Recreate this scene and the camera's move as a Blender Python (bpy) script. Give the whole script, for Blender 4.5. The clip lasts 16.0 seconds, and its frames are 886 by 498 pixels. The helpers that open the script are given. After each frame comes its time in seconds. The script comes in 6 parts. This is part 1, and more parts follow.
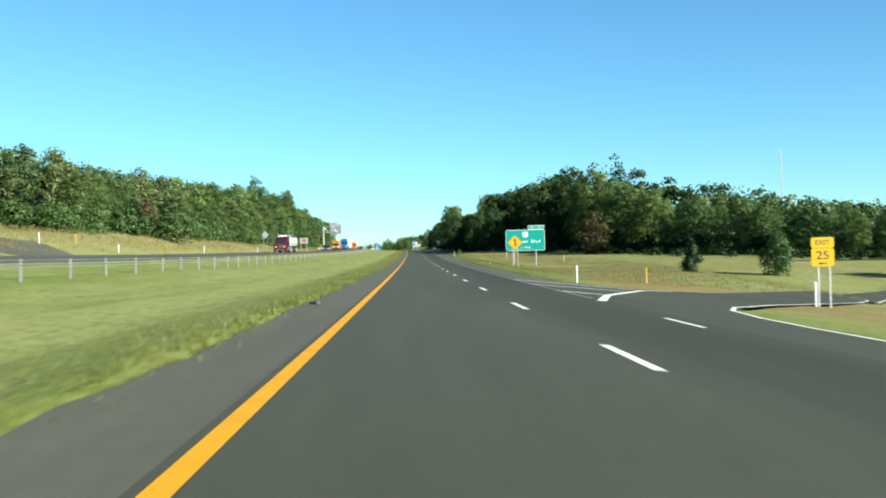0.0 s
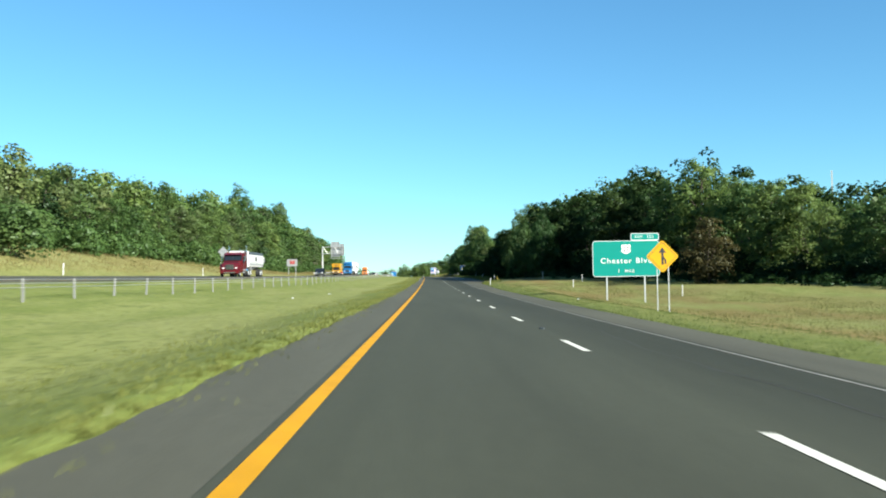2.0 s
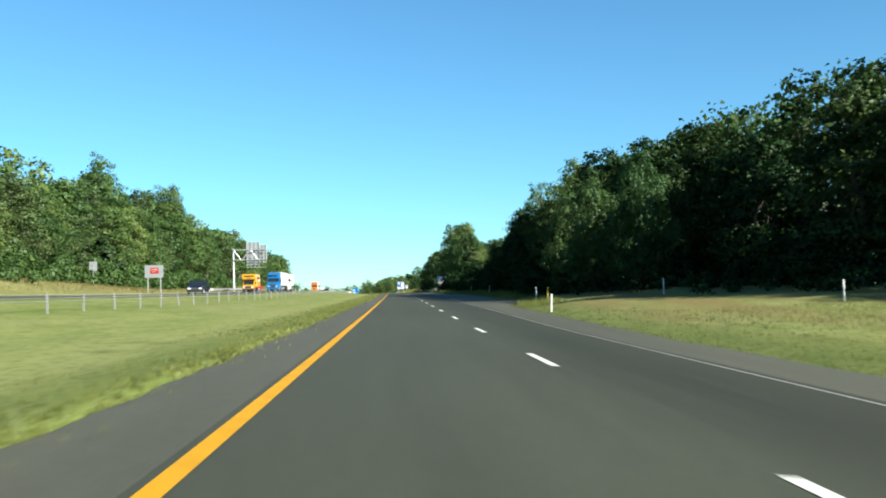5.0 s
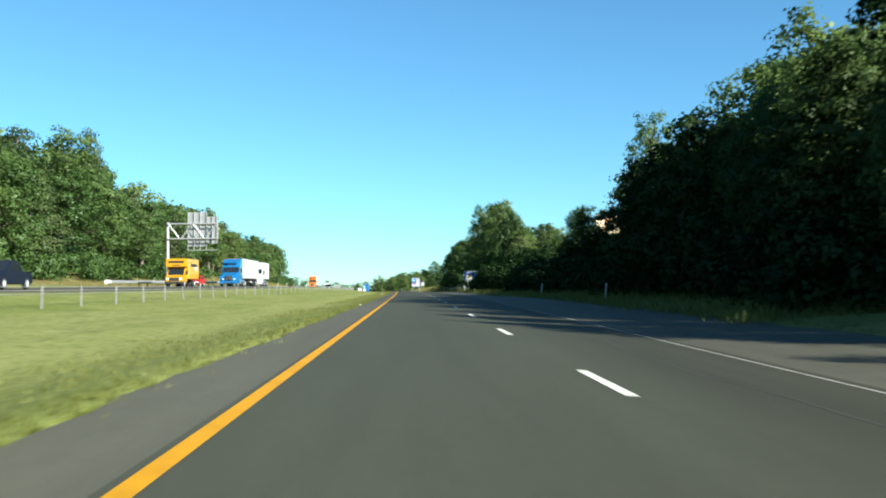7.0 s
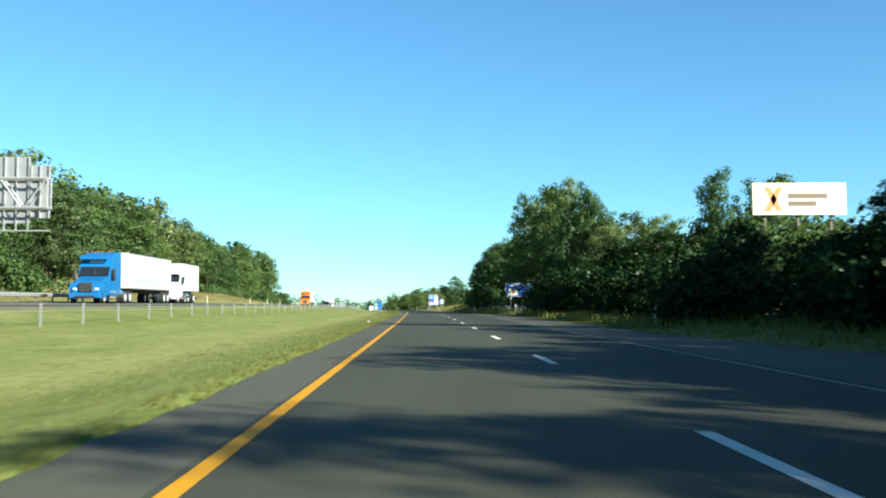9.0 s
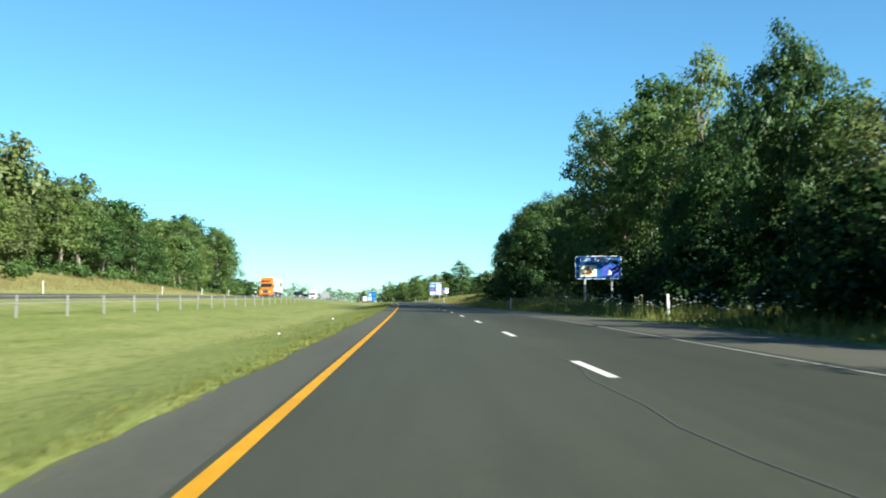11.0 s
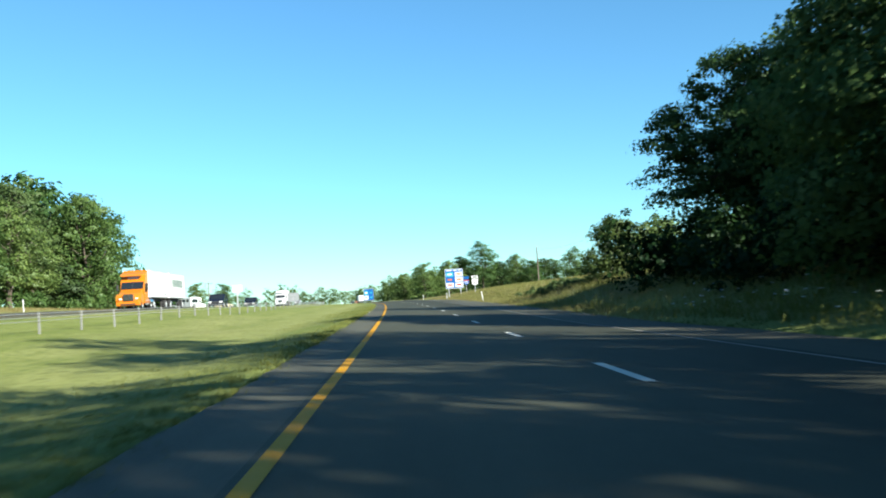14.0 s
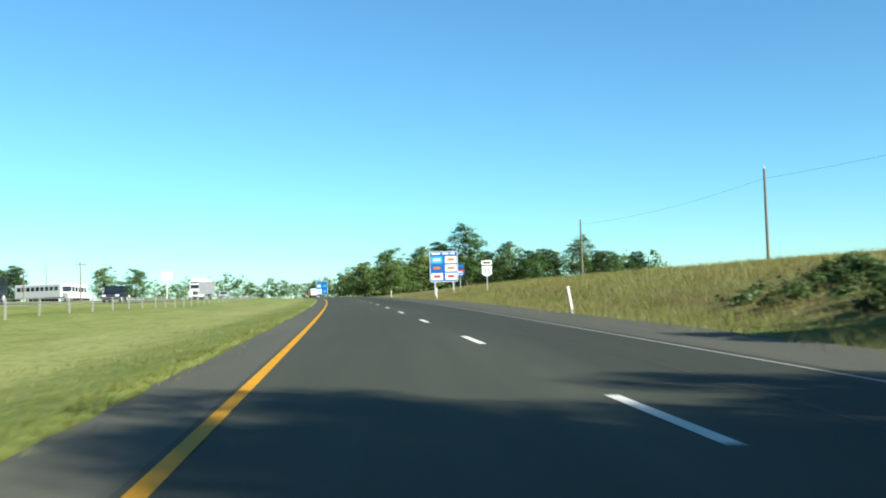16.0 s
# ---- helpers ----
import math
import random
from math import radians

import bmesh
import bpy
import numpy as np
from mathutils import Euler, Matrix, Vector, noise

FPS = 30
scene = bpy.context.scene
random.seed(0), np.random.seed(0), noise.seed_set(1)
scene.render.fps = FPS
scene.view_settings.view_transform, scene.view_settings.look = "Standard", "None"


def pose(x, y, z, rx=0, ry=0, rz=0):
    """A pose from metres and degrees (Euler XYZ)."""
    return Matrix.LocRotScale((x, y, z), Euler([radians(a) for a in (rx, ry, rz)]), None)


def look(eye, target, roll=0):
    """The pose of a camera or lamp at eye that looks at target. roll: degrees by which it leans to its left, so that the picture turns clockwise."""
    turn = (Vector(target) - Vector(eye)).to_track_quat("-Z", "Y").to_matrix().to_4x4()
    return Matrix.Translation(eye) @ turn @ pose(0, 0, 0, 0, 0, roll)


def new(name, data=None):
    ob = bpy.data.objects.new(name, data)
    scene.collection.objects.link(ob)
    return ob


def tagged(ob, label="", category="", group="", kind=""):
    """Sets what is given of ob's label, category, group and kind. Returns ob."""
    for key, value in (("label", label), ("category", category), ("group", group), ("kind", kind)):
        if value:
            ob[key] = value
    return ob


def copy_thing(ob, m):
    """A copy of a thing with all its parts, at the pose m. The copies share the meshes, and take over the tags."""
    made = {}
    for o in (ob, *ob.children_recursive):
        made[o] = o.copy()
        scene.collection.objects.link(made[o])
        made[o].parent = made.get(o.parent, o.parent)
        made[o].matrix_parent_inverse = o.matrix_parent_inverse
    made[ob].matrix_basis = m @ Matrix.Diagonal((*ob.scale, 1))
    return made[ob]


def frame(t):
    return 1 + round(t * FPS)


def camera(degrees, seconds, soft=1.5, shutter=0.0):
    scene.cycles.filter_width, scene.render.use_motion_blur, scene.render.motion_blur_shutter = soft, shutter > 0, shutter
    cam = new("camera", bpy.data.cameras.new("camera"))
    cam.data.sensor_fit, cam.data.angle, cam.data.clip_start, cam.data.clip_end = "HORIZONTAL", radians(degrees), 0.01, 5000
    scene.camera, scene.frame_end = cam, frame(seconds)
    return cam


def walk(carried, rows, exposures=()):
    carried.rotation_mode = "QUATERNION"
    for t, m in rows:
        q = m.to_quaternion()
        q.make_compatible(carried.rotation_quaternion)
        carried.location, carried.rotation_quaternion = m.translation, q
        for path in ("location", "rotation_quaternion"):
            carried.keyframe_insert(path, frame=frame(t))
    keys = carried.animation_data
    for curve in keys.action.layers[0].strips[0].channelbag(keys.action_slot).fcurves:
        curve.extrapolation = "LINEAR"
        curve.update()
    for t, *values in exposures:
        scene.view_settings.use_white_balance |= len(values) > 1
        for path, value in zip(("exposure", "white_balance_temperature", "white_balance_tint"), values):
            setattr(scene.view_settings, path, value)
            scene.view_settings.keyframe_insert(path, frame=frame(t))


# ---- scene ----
cam = camera(48.234, 16.0, soft=1.9, shutter=0.2)
walk(cam, [
    (0, pose(1.101, 0.000, 0.953, 90.456, 1.477, -1.760)),
    (0.5, pose(1.021, 16.594, 0.969, 91.000, 1.555, -1.712)),
    (1, pose(0.972, 33.178, 1.000, 90.831, 0.551, -1.329)),
    (1.5, pose(0.950, 49.753, 1.049, 91.099, 0.654, -0.336)),
    (2, pose(0.949, 66.320, 1.115, 92.079, 0.940, -0.735)),
    (2.5, pose(0.964, 82.881, 1.202, 92.140, 1.250, -1.967)),
    (3, pose(0.991, 99.435, 1.308, 91.700, 0.969, -1.886)),
    (3.5, pose(1.025, 115.985, 1.434, 92.491, 2.144, -1.792)),
    (4, pose(1.061, 132.530, 1.577, 92.636, 2.196, -2.617)),
    (6.5, pose(1.155, 215.204, 2.503, 93.472, 0.954, -2.058)),
    (7, pose(1.140, 231.730, 2.727, 92.864, 0.650, -1.816)),
    (7.5, pose(1.112, 248.252, 2.953, 93.852, -0.159, -1.209)),
    (8, pose(1.067, 264.771, 3.180, 94.045, -0.411, -1.048)),
    (10.5, pose(0.507, 347.299, 4.262, 93.567, 1.320, -0.574)),
    (11, pose(0.312, 363.786, 4.464, 93.340, 0.475, -0.953)),
    (11.5, pose(0.085, 380.265, 4.661, 92.904, -0.939, -1.820)),
    (12, pose(-0.174, 396.733, 4.853, 93.013, -1.849, -1.764)),
    (12.5, pose(-0.467, 413.191, 5.029, 93.758, -1.693, -1.955)),
    (13, pose(-0.795, 429.636, 5.197, 93.243, -0.532, -1.816)),
    (13.5, pose(-1.161, 446.067, 5.360, 92.729, 1.271, -1.283)),
    (14, pose(-1.565, 462.483, 5.515, 93.028, 3.568, -0.691)),
    (14.5, pose(-2.008, 478.881, 5.664, 93.364, 2.916, 0.091)),
    (15, pose(-2.490, 495.260, 5.805, 93.625, 2.584, 0.256)),
    (15.5, pose(-3.007, 511.618, 5.950, 91.943, 1.392, -2.507)),
    (16, pose(-3.554, 527.953, 6.093, 92.718, 1.825, -3.092)),
], exposures=[(0, 1.6), (7.5, 1.65), (10.5, 1.75), (14, 1.75), (15.5, 1.6), (16, 1.6)])

# world, sun
SUN_DIR = Vector((0.70, -0.56, 0.445)).normalized()
world = bpy.data.worlds.new("sky")
scene.world = world
world.use_nodes = True
wn = world.node_tree.nodes
sky = wn.new("ShaderNodeTexSky")
sky.sky_type, sky.sun_disc = "NISHITA", False
sky.sun_elevation = math.asin(SUN_DIR.z)
sky.sun_rotation = math.atan2(SUN_DIR.x, SUN_DIR.y)
sky.air_density, sky.dust_density, sky.ozone_density = 1.0, 0.0, 6.0
tint = wn.new("ShaderNodeMix")
tint.data_type, tint.blend_type = "RGBA", "MULTIPLY"
tint.inputs["Factor"].default_value = 1.0
tint.inputs["B"].default_value = (0.66, 0.985, 0.965, 1)
world.node_tree.links.new(sky.outputs[0], tint.inputs["A"])
world.node_tree.links.new(tint.outputs["Result"], wn["Background"].inputs[0])
wn["Background"].inputs[1].default_value = 0.063
sun = new("sun", bpy.data.lights.new("sun", "SUN"))
sun.data.energy, sun.data.angle, sun.data.color = 5.0, radians(0.53), (0.97, 0.965, 0.865)
sun.matrix_world = look(SUN_DIR * 100, (0, 0, 0))
KNOTS = np.arange(-80.0, 1280.0, 80.0)
ROAD_X = np.array([-0.01, 0.0, -0.02, -0.08, -0.25, -0.57, -1.34, -3.01, -6.09, -10.68, -16.63, -23.75, -31.83, -40.69, -50.13, -59.95, -69.97])
ROAD_Z = np.array([0.14, 0.0, 0.23, 0.91, 1.87, 2.89, 3.84, 4.66, 5.34, 5.88, 6.32, 6.66, 6.92, 7.12, 7.27, 7.39, 7.49])
BANK_Y = [0.0, 100.0, 200.0, 300.0, 400.0, 500.0, 600.0, 900.0]
BANK = [-0.09, -0.097, -0.094, -0.018, -0.004, -0.055, -0.0, -0.003]

# the road's line and level: x and z of the yellow line along y
def _second():
    n, h = len(KNOTS), 80.0
    a, b = np.zeros((n, n)), np.zeros((n, n))
    a[0, 0] = a[-1, -1] = 1
    for i in range(1, n - 1):
        a[i, i - 1] = a[i, i + 1] = h / 6
        a[i, i] = 2 * h / 3
        b[i, i - 1] = b[i, i + 1] = 1 / h
        b[i, i] = -2 / h
    return np.linalg.solve(a, b)


SECOND = _second()


def spline(c, y):
    m, h = SECOND @ c, 80.0
    y = np.asarray(y, float)
    i = np.clip(((y - KNOTS[0]) // h).astype(int), 0, len(KNOTS) - 2)
    u = np.clip(y, KNOTS[0] - 200, KNOTS[-1] + 0) - KNOTS[i]
    over = np.maximum(y - KNOTS[-1], 0)
    a = h - u
    z = m[i] * a ** 3 / (6 * h) + m[i + 1] * u ** 3 / (6 * h) + (c[i] - m[i] * h * h / 6) * a / h + (c[i + 1] - m[i + 1] * h * h / 6) * u / h
    return z + over * (c[-1] - c[-2]) / h * 0.5


def road_x(y):
    return spline(ROAD_X, y)


def road_z(y):
    return spline(ROAD_Z, y)


def bank(y):
    return np.interp(y, BANK_Y, BANK)


# ground height over the yellow line, by stations along y: rows of (offset, height)
LEFT_Y = [-100, 0, 180, 290, 340, 400, 550, 620, 900, 1400]
OPPOSITE = [1.1, 1.12, 1.1, 0.85, 0.9, 1.05, 1.1, 0.6, 0.6, 0.6]
TILT = [0.65, 0.65, 0.4, 0.25, 0.3, 0.4, 0.4, 0.05, 0.0, 0.0]
FOOT_Y = [-100, 0, 160, 280, 330, 370, 440, 500, 550, 600, 660, 1400]
FOOT = [4.4, 4.4, 4.6, 3.2, 2.0, 2.1, 3.4, 3.8, 2.3, 1.4, 0.9, 0.6]
RIGHT_Y = [-100, 40, 110, 158, 200, 240, 300, 430, 480, 505, 540, 600, 680, 760, 1400]
RIGHT_U = [10.6, 12.5, 15.0, 20.0, 28.0, 40.0, 90.0]
RIGHT = [
    [0, 0, 0, 0, 0, 0, 0],
    [0, 0, 0, 0, 0, -2.7, -2.7],
    [0, -0.9, -1.3, -1.5, -1.5, -1.5, -1.0],
    [0, -0.8, -1.3, -1.8, -1.6, -1.0, 0.0],
    [0, -0.6, -0.7, -0.8, -0.6, -0.2, 1.2],
    [0, -0.4, -0.2, 0.2, 0.6, 1.2, 3.0],
    [0, -0.1, 0.1, 0.5, 1.2, 2.0, 3.0],
    [0, -0.1, 0.1, 0.6, 1.2, 2.0, 3.0],
    [0, -0.2, 0.3, 1.2, 2.5, 3.8, 5.0],
    [0, -0.3, 0.4, 1.5, 2.9, 4.4, 6.0],
    [0, -0.2, 0.5, 1.6, 2.2, 3.8, 5.5],
    [0, -0.1, 0.6, 1.5, 2.0, 2.5, 2.6],
    [0, 0.0, 0.6, 1.2, 1.6, 1.8, 1.8],
    [0, 0.0, 0.2, 0.5, 0.6, 0.6, 0.6],
    [0, 0.0, 0.0, 0.0, 0.0, 0.0, 0.0],
]


def offset_height(u, y):
    """Height of the ground over the yellow line's level at the offset u and the place y."""
    b = float(bank(y))
    if -1.3 <= u <= 10.6:
        return b * u
    if u < -1.3:
        opp = float(np.interp(y, LEFT_Y, OPPOSITE))
        tilt = float(np.interp(y, LEFT_Y, TILT))
        foot = float(np.interp(y, FOOT_Y, FOOT))
        rise = float(np.interp(y, [0, 200, 370, 500, 620, 680], [4.0, 4.0, 6.0, 4.0, 1.5, 0.0]))
        us = [-400, -70, -50, -39, -33, -30.5, -29.4, -17.4, -12, -8, -4, -1.3]
        hs = [foot + rise, foot + rise, foot + 0.5 * rise, foot, 0.35 * foot + 0.65 * (opp + tilt), opp + tilt, opp + tilt, opp, 0.36 * opp, 0.0, -0.18, -1.3 * b]
        return float(np.interp(u, us, hs))
    rows = [np.interp(u, RIGHT_U, r) for r in RIGHT]
    h = float(np.interp(y, RIGHT_Y, rows))
    plane = b * min(u, 30.0)
    k = float(np.interp(y, [60, 110], [1, 0]))
    edge = b * 10.6 * max(0.0, 1 - (u - 10.6) / 2.0)
    return k * (plane + 0.5 * h * (u > 31)) + (1 - k) * (h + edge)


def ground_z(x, y):
    return float(road_z(y)) + offset_height(x - float(road_x(y)), y)


def place(u, y, dz=0.0):
    """World point at the offset u from the yellow line, dz over the ground."""
    return Vector((float(road_x(y)) + u, y, float(road_z(y)) + offset_height(u, y) + dz))


# mesh helpers
def mesh_from(name, verts, faces, mats=(), slots=None, smooth=False):
    me = bpy.data.meshes.new(name)
    me.from_pydata([tuple(v) for v in verts], [], [tuple(f) for f in faces])
    for m in mats:
        me.materials.append(m)
    if slots is not None:
        me.polygons.foreach_set("material_index", np.asarray(slots, dtype=np.int32))
    if smooth:
        me.polygons.foreach_set("use_smooth", np.ones(len(me.polygons), dtype=bool))
    me.update()
    return me


def part(name, bm, material, parent=None, label="", smooth=False):
    me = bpy.data.meshes.new(name)
    bmesh.ops.recalc_face_normals(bm, faces=bm.faces)
    bm.to_mesh(me)
    bm.free()
    me.materials.append(material)
    if smooth:
        me.polygons.foreach_set("use_smooth", np.ones(len(me.polygons), dtype=bool))
    ob = new(name, me)
    if parent is not None:
        ob.parent = parent
    return tagged(ob, label)


def thing(name, m, label, category, group="", kind=""):
    ob = new(name)
    ob.empty_display_size = 0.2
    ob.matrix_world = m
    return tagged(ob, label, category, group, kind)


def box(bm, x0, x1, y0, y1, z0, z1, bevel=0.0, taper=None):
    vs = [bm.verts.new(p) for p in ((x0, y0, z0), (x1, y0, z0), (x1, y1, z0), (x0, y1, z0), (x0, y0, z1), (x1, y0, z1), (x1, y1, z1), (x0, y1, z1))]
    fs = [bm.faces.new([vs[i] for i in f]) for f in ((0, 3, 2, 1), (4, 5, 6, 7), (0, 1, 5, 4), (1, 2, 6, 5), (2, 3, 7, 6), (3, 0, 4, 7))]
    if bevel:
        edges = {e for f in fs for e in f.edges}
        bmesh.ops.bevel(bm, geom=list(edges), offset=bevel, segments=1, affect="EDGES", profile=0.5)
    return bm


def tube(bm, p0, p1, r0, r1=None, n=8):
    p0, p1 = Vector(p0), Vector(p1)
    r1 = r0 if r1 is None else r1
    q = (p1 - p0).to_track_quat("Z", "Y")
    rings = []
    for p, r in ((p0, r0), (p1, r1)):
        rings.append([bm.verts.new(p + q @ Vector((r * math.cos(2 * math.pi * i / n), r * math.sin(2 * math.pi * i / n), 0))) for i in range(n)])
    for i in range(n):
        bm.faces.new((rings[0][i], rings[0][(i + 1) % n], rings[1][(i + 1) % n], rings[1][i]))
    bm.faces.new(rings[0][::-1])
    bm.faces.new(rings[1])
    return bm


def prism(bm, outline, y0, y1):
    """A solid from an outline in x and z, between y0 and y1."""
    a = [bm.verts.new((x, y0, z)) for x, z in outline]
    b = [bm.verts.new((x, y1, z)) for x, z in outline]
    bm.faces.new(a)
    bm.faces.new(b[::-1])
    n = len(a)
    for i in range(n):
        bm.faces.new((a[i], b[i], b[(i + 1) % n], a[(i + 1) % n]))
    return bm


def side_prism(bm, outline, x0, x1):
    """A solid from an outline in y and z, between x0 and x1."""
    a = [bm.verts.new((x0, y, z)) for y, z in outline]
    b = [bm.verts.new((x1, y, z)) for y, z in outline]
    bm.faces.new(a)
    bm.faces.new(b[::-1])
    n = len(a)
    for i in range(n):
        bm.faces.new((a[i], b[i], b[(i + 1) % n], a[(i + 1) % n]))
    return bm


def B():
    return bmesh.new()


def text_part(name, body, size, material, parent, m, label="", squeeze=1.0, extrude=0.004, spacing=1.0):
    cu = bpy.data.curves.new(name, "FONT")
    cu.body, cu.size, cu.align_x, cu.align_y, cu.extrude = body, size, "CENTER", "CENTER", extrude
    cu.offset = size * 0.006
    cu.space_character = spacing
    cu.materials.append(material)
    tmp = bpy.data.objects.new(name, cu)
    scene.collection.objects.link(tmp)
    me = bpy.data.meshes.new_from_object(tmp.evaluated_get(bpy.context.evaluated_depsgraph_get()))
    bpy.data.objects.remove(tmp)
    me.transform(Matrix.Diagonal((squeeze, 1, 1, 1)))
    ob = new(name, me)
    ob.parent = parent
    ob.matrix_local = m
    return tagged(ob, label)


# materials
def mat(name, rgb, rough=0.6, metal=0.0, vary=0.12, scale=3.0, bump=0.0, bump_scale=40.0, spec=0.5, coat=0.0, stretch=(1, 1, 1)):
    """A surface with colour variation at two scales and fine relief."""
    m = bpy.data.materials.new(name)
    m.use_nodes = True
    nt = m.node_tree
    n, li = nt.nodes, nt.links
    b = n["Principled BSDF"]
    b.inputs["Roughness"].default_value, b.inputs["Metallic"].default_value = rough, metal
    b.inputs["Coat Weight"].default_value = coat
    co = n.new("ShaderNodeTexCoord")
    mp = n.new("ShaderNodeMapping")
    mp.inputs["Scale"].default_value = stretch
    li.new(co.outputs["Object"], mp.inputs[0])
    a, c = n.new("ShaderNodeTexNoise"), n.new("ShaderNodeTexNoise")
    a.inputs["Scale"].default_value, c.inputs["Scale"].default_value = scale, scale * 11
    a.inputs["Detail"].default_value = c.inputs["Detail"].default_value = 4
    li.new(mp.outputs[0], a.inputs[0])
    li.new(mp.outputs[0], c.inputs[0])
    add = n.new("ShaderNodeMath")
    add.operation = "MULTIPLY_ADD"
    li.new(c.outputs[0], add.inputs[0])
    add.inputs[1].default_value = 0.5
    li.new(a.outputs[0], add.inputs[2])
    ramp = n.new("ShaderNodeMapRange")
    ramp.inputs["From Min"].default_value, ramp.inputs["From Max"].default_value = 0.45, 1.05
    ramp.inputs["To Min"].default_value, ramp.inputs["To Max"].default_value = 1 - vary, 1 + vary
    li.new(add.outputs[0], ramp.inputs[0])
    mul = n.new("ShaderNodeVectorMath")
    mul.operation = "SCALE"
    mul.inputs[0].default_value = rgb
    li.new(ramp.outputs[0], mul.inputs["Scale"])
    li.new(mul.outputs[0], b.inputs["Base Color"])
    if bump:
        t = n.new("ShaderNodeTexNoise")
        t.inputs["Scale"].default_value, t.inputs["Detail"].default_value = bump_scale, 5
        li.new(mp.outputs[0], t.inputs[0])
        bp = n.new("ShaderNodeBump")
        bp.inputs["Strength"].default_value, bp.inputs["Distance"].default_value = bump, 0.02
        li.new(t.outputs[0], bp.inputs["Height"])
        li.new(bp.outputs[0], b.inputs["Normal"])
    b.inputs["Specular IOR Level"].default_value = spec
    return m


def foliage(name, dark, light, through_light=0.35):
    m = bpy.data.materials.new(name)
    m.use_nodes = True
    nt = m.node_tree
    n, li = nt.nodes, nt.links
    n.remove(n["Principled BSDF"])
    out = n["Material Output"]
    geo, inf = n.new("ShaderNodeNewGeometry"), n.new("ShaderNodeObjectInfo")
    co = n.new("ShaderNodeTexCoord")
    nz = n.new("ShaderNodeTexNoise")
    nz.inputs["Scale"].default_value, nz.inputs["Detail"].default_value = 0.45, 3
    li.new(co.outputs["Object"], nz.inputs[0])
    spread = n.new("ShaderNodeMapRange")
    spread.inputs["From Min"].default_value, spread.inputs["From Max"].default_value = 0.3, 0.7
    spread.inputs["To Max"].default_value = 0.7
    li.new(nz.outputs[0], spread.inputs[0])
    half = n.new("ShaderNodeMath")
    half.operation = "MULTIPLY_ADD"
    half.inputs[1].default_value = 0.18
    li.new(geo.outputs["Random Per Island"], half.inputs[0])
    li.new(spread.outputs[0], half.inputs[2])
    mix = n.new("ShaderNodeMix")
    mix.data_type = "RGBA"
    mix.inputs["A"].default_value, mix.inputs["B"].default_value = (*dark, 1), (*light, 1)
    li.new(half.outputs[0], mix.inputs["Factor"])
    hs = n.new("ShaderNodeHueSaturation")
    mr = n.new("ShaderNodeMapRange")
    mr.inputs["To Min"].default_value, mr.inputs["To Max"].default_value = 0.47, 0.525
    li.new(inf.outputs["Random"], mr.inputs[0])
    mv = n.new("ShaderNodeMapRange")
    mv.inputs["To Min"].default_value, mv.inputs["To Max"].default_value = 1.5, 0.75
    li.new(inf.outputs["Random"], mv.inputs[0])
    li.new(mr.outputs[0], hs.inputs["Hue"])
    li.new(mv.outputs[0], hs.inputs["Value"])
    li.new(mix.outputs["Result"], hs.inputs["Color"])
    d, t, g, ms, mg = n.new("ShaderNodeBsdfDiffuse"), n.new("ShaderNodeBsdfTranslucent"), n.new("ShaderNodeBsdfGlossy"), n.new("ShaderNodeMixShader"), n.new("ShaderNodeMixShader")
    li.new(hs.outputs[0], d.inputs[0])
    li.new(hs.outputs[0], t.inputs[0])
    g.inputs["Roughness"].default_value = 0.45
    g.inputs[0].default_value = (0.6, 0.7, 0.6, 1)
    ms.inputs[0].default_value = through_light
    mg.inputs[0].default_value = 0.015
    li.new(d.outputs[0], ms.inputs[1])
    li.new(t.outputs[0], ms.inputs[2])
    li.new(ms.outputs[0], mg.inputs[1])
    li.new(g.outputs[0], mg.inputs[2])
    li.new(mg.outputs[0], out.inputs[0])
    return m


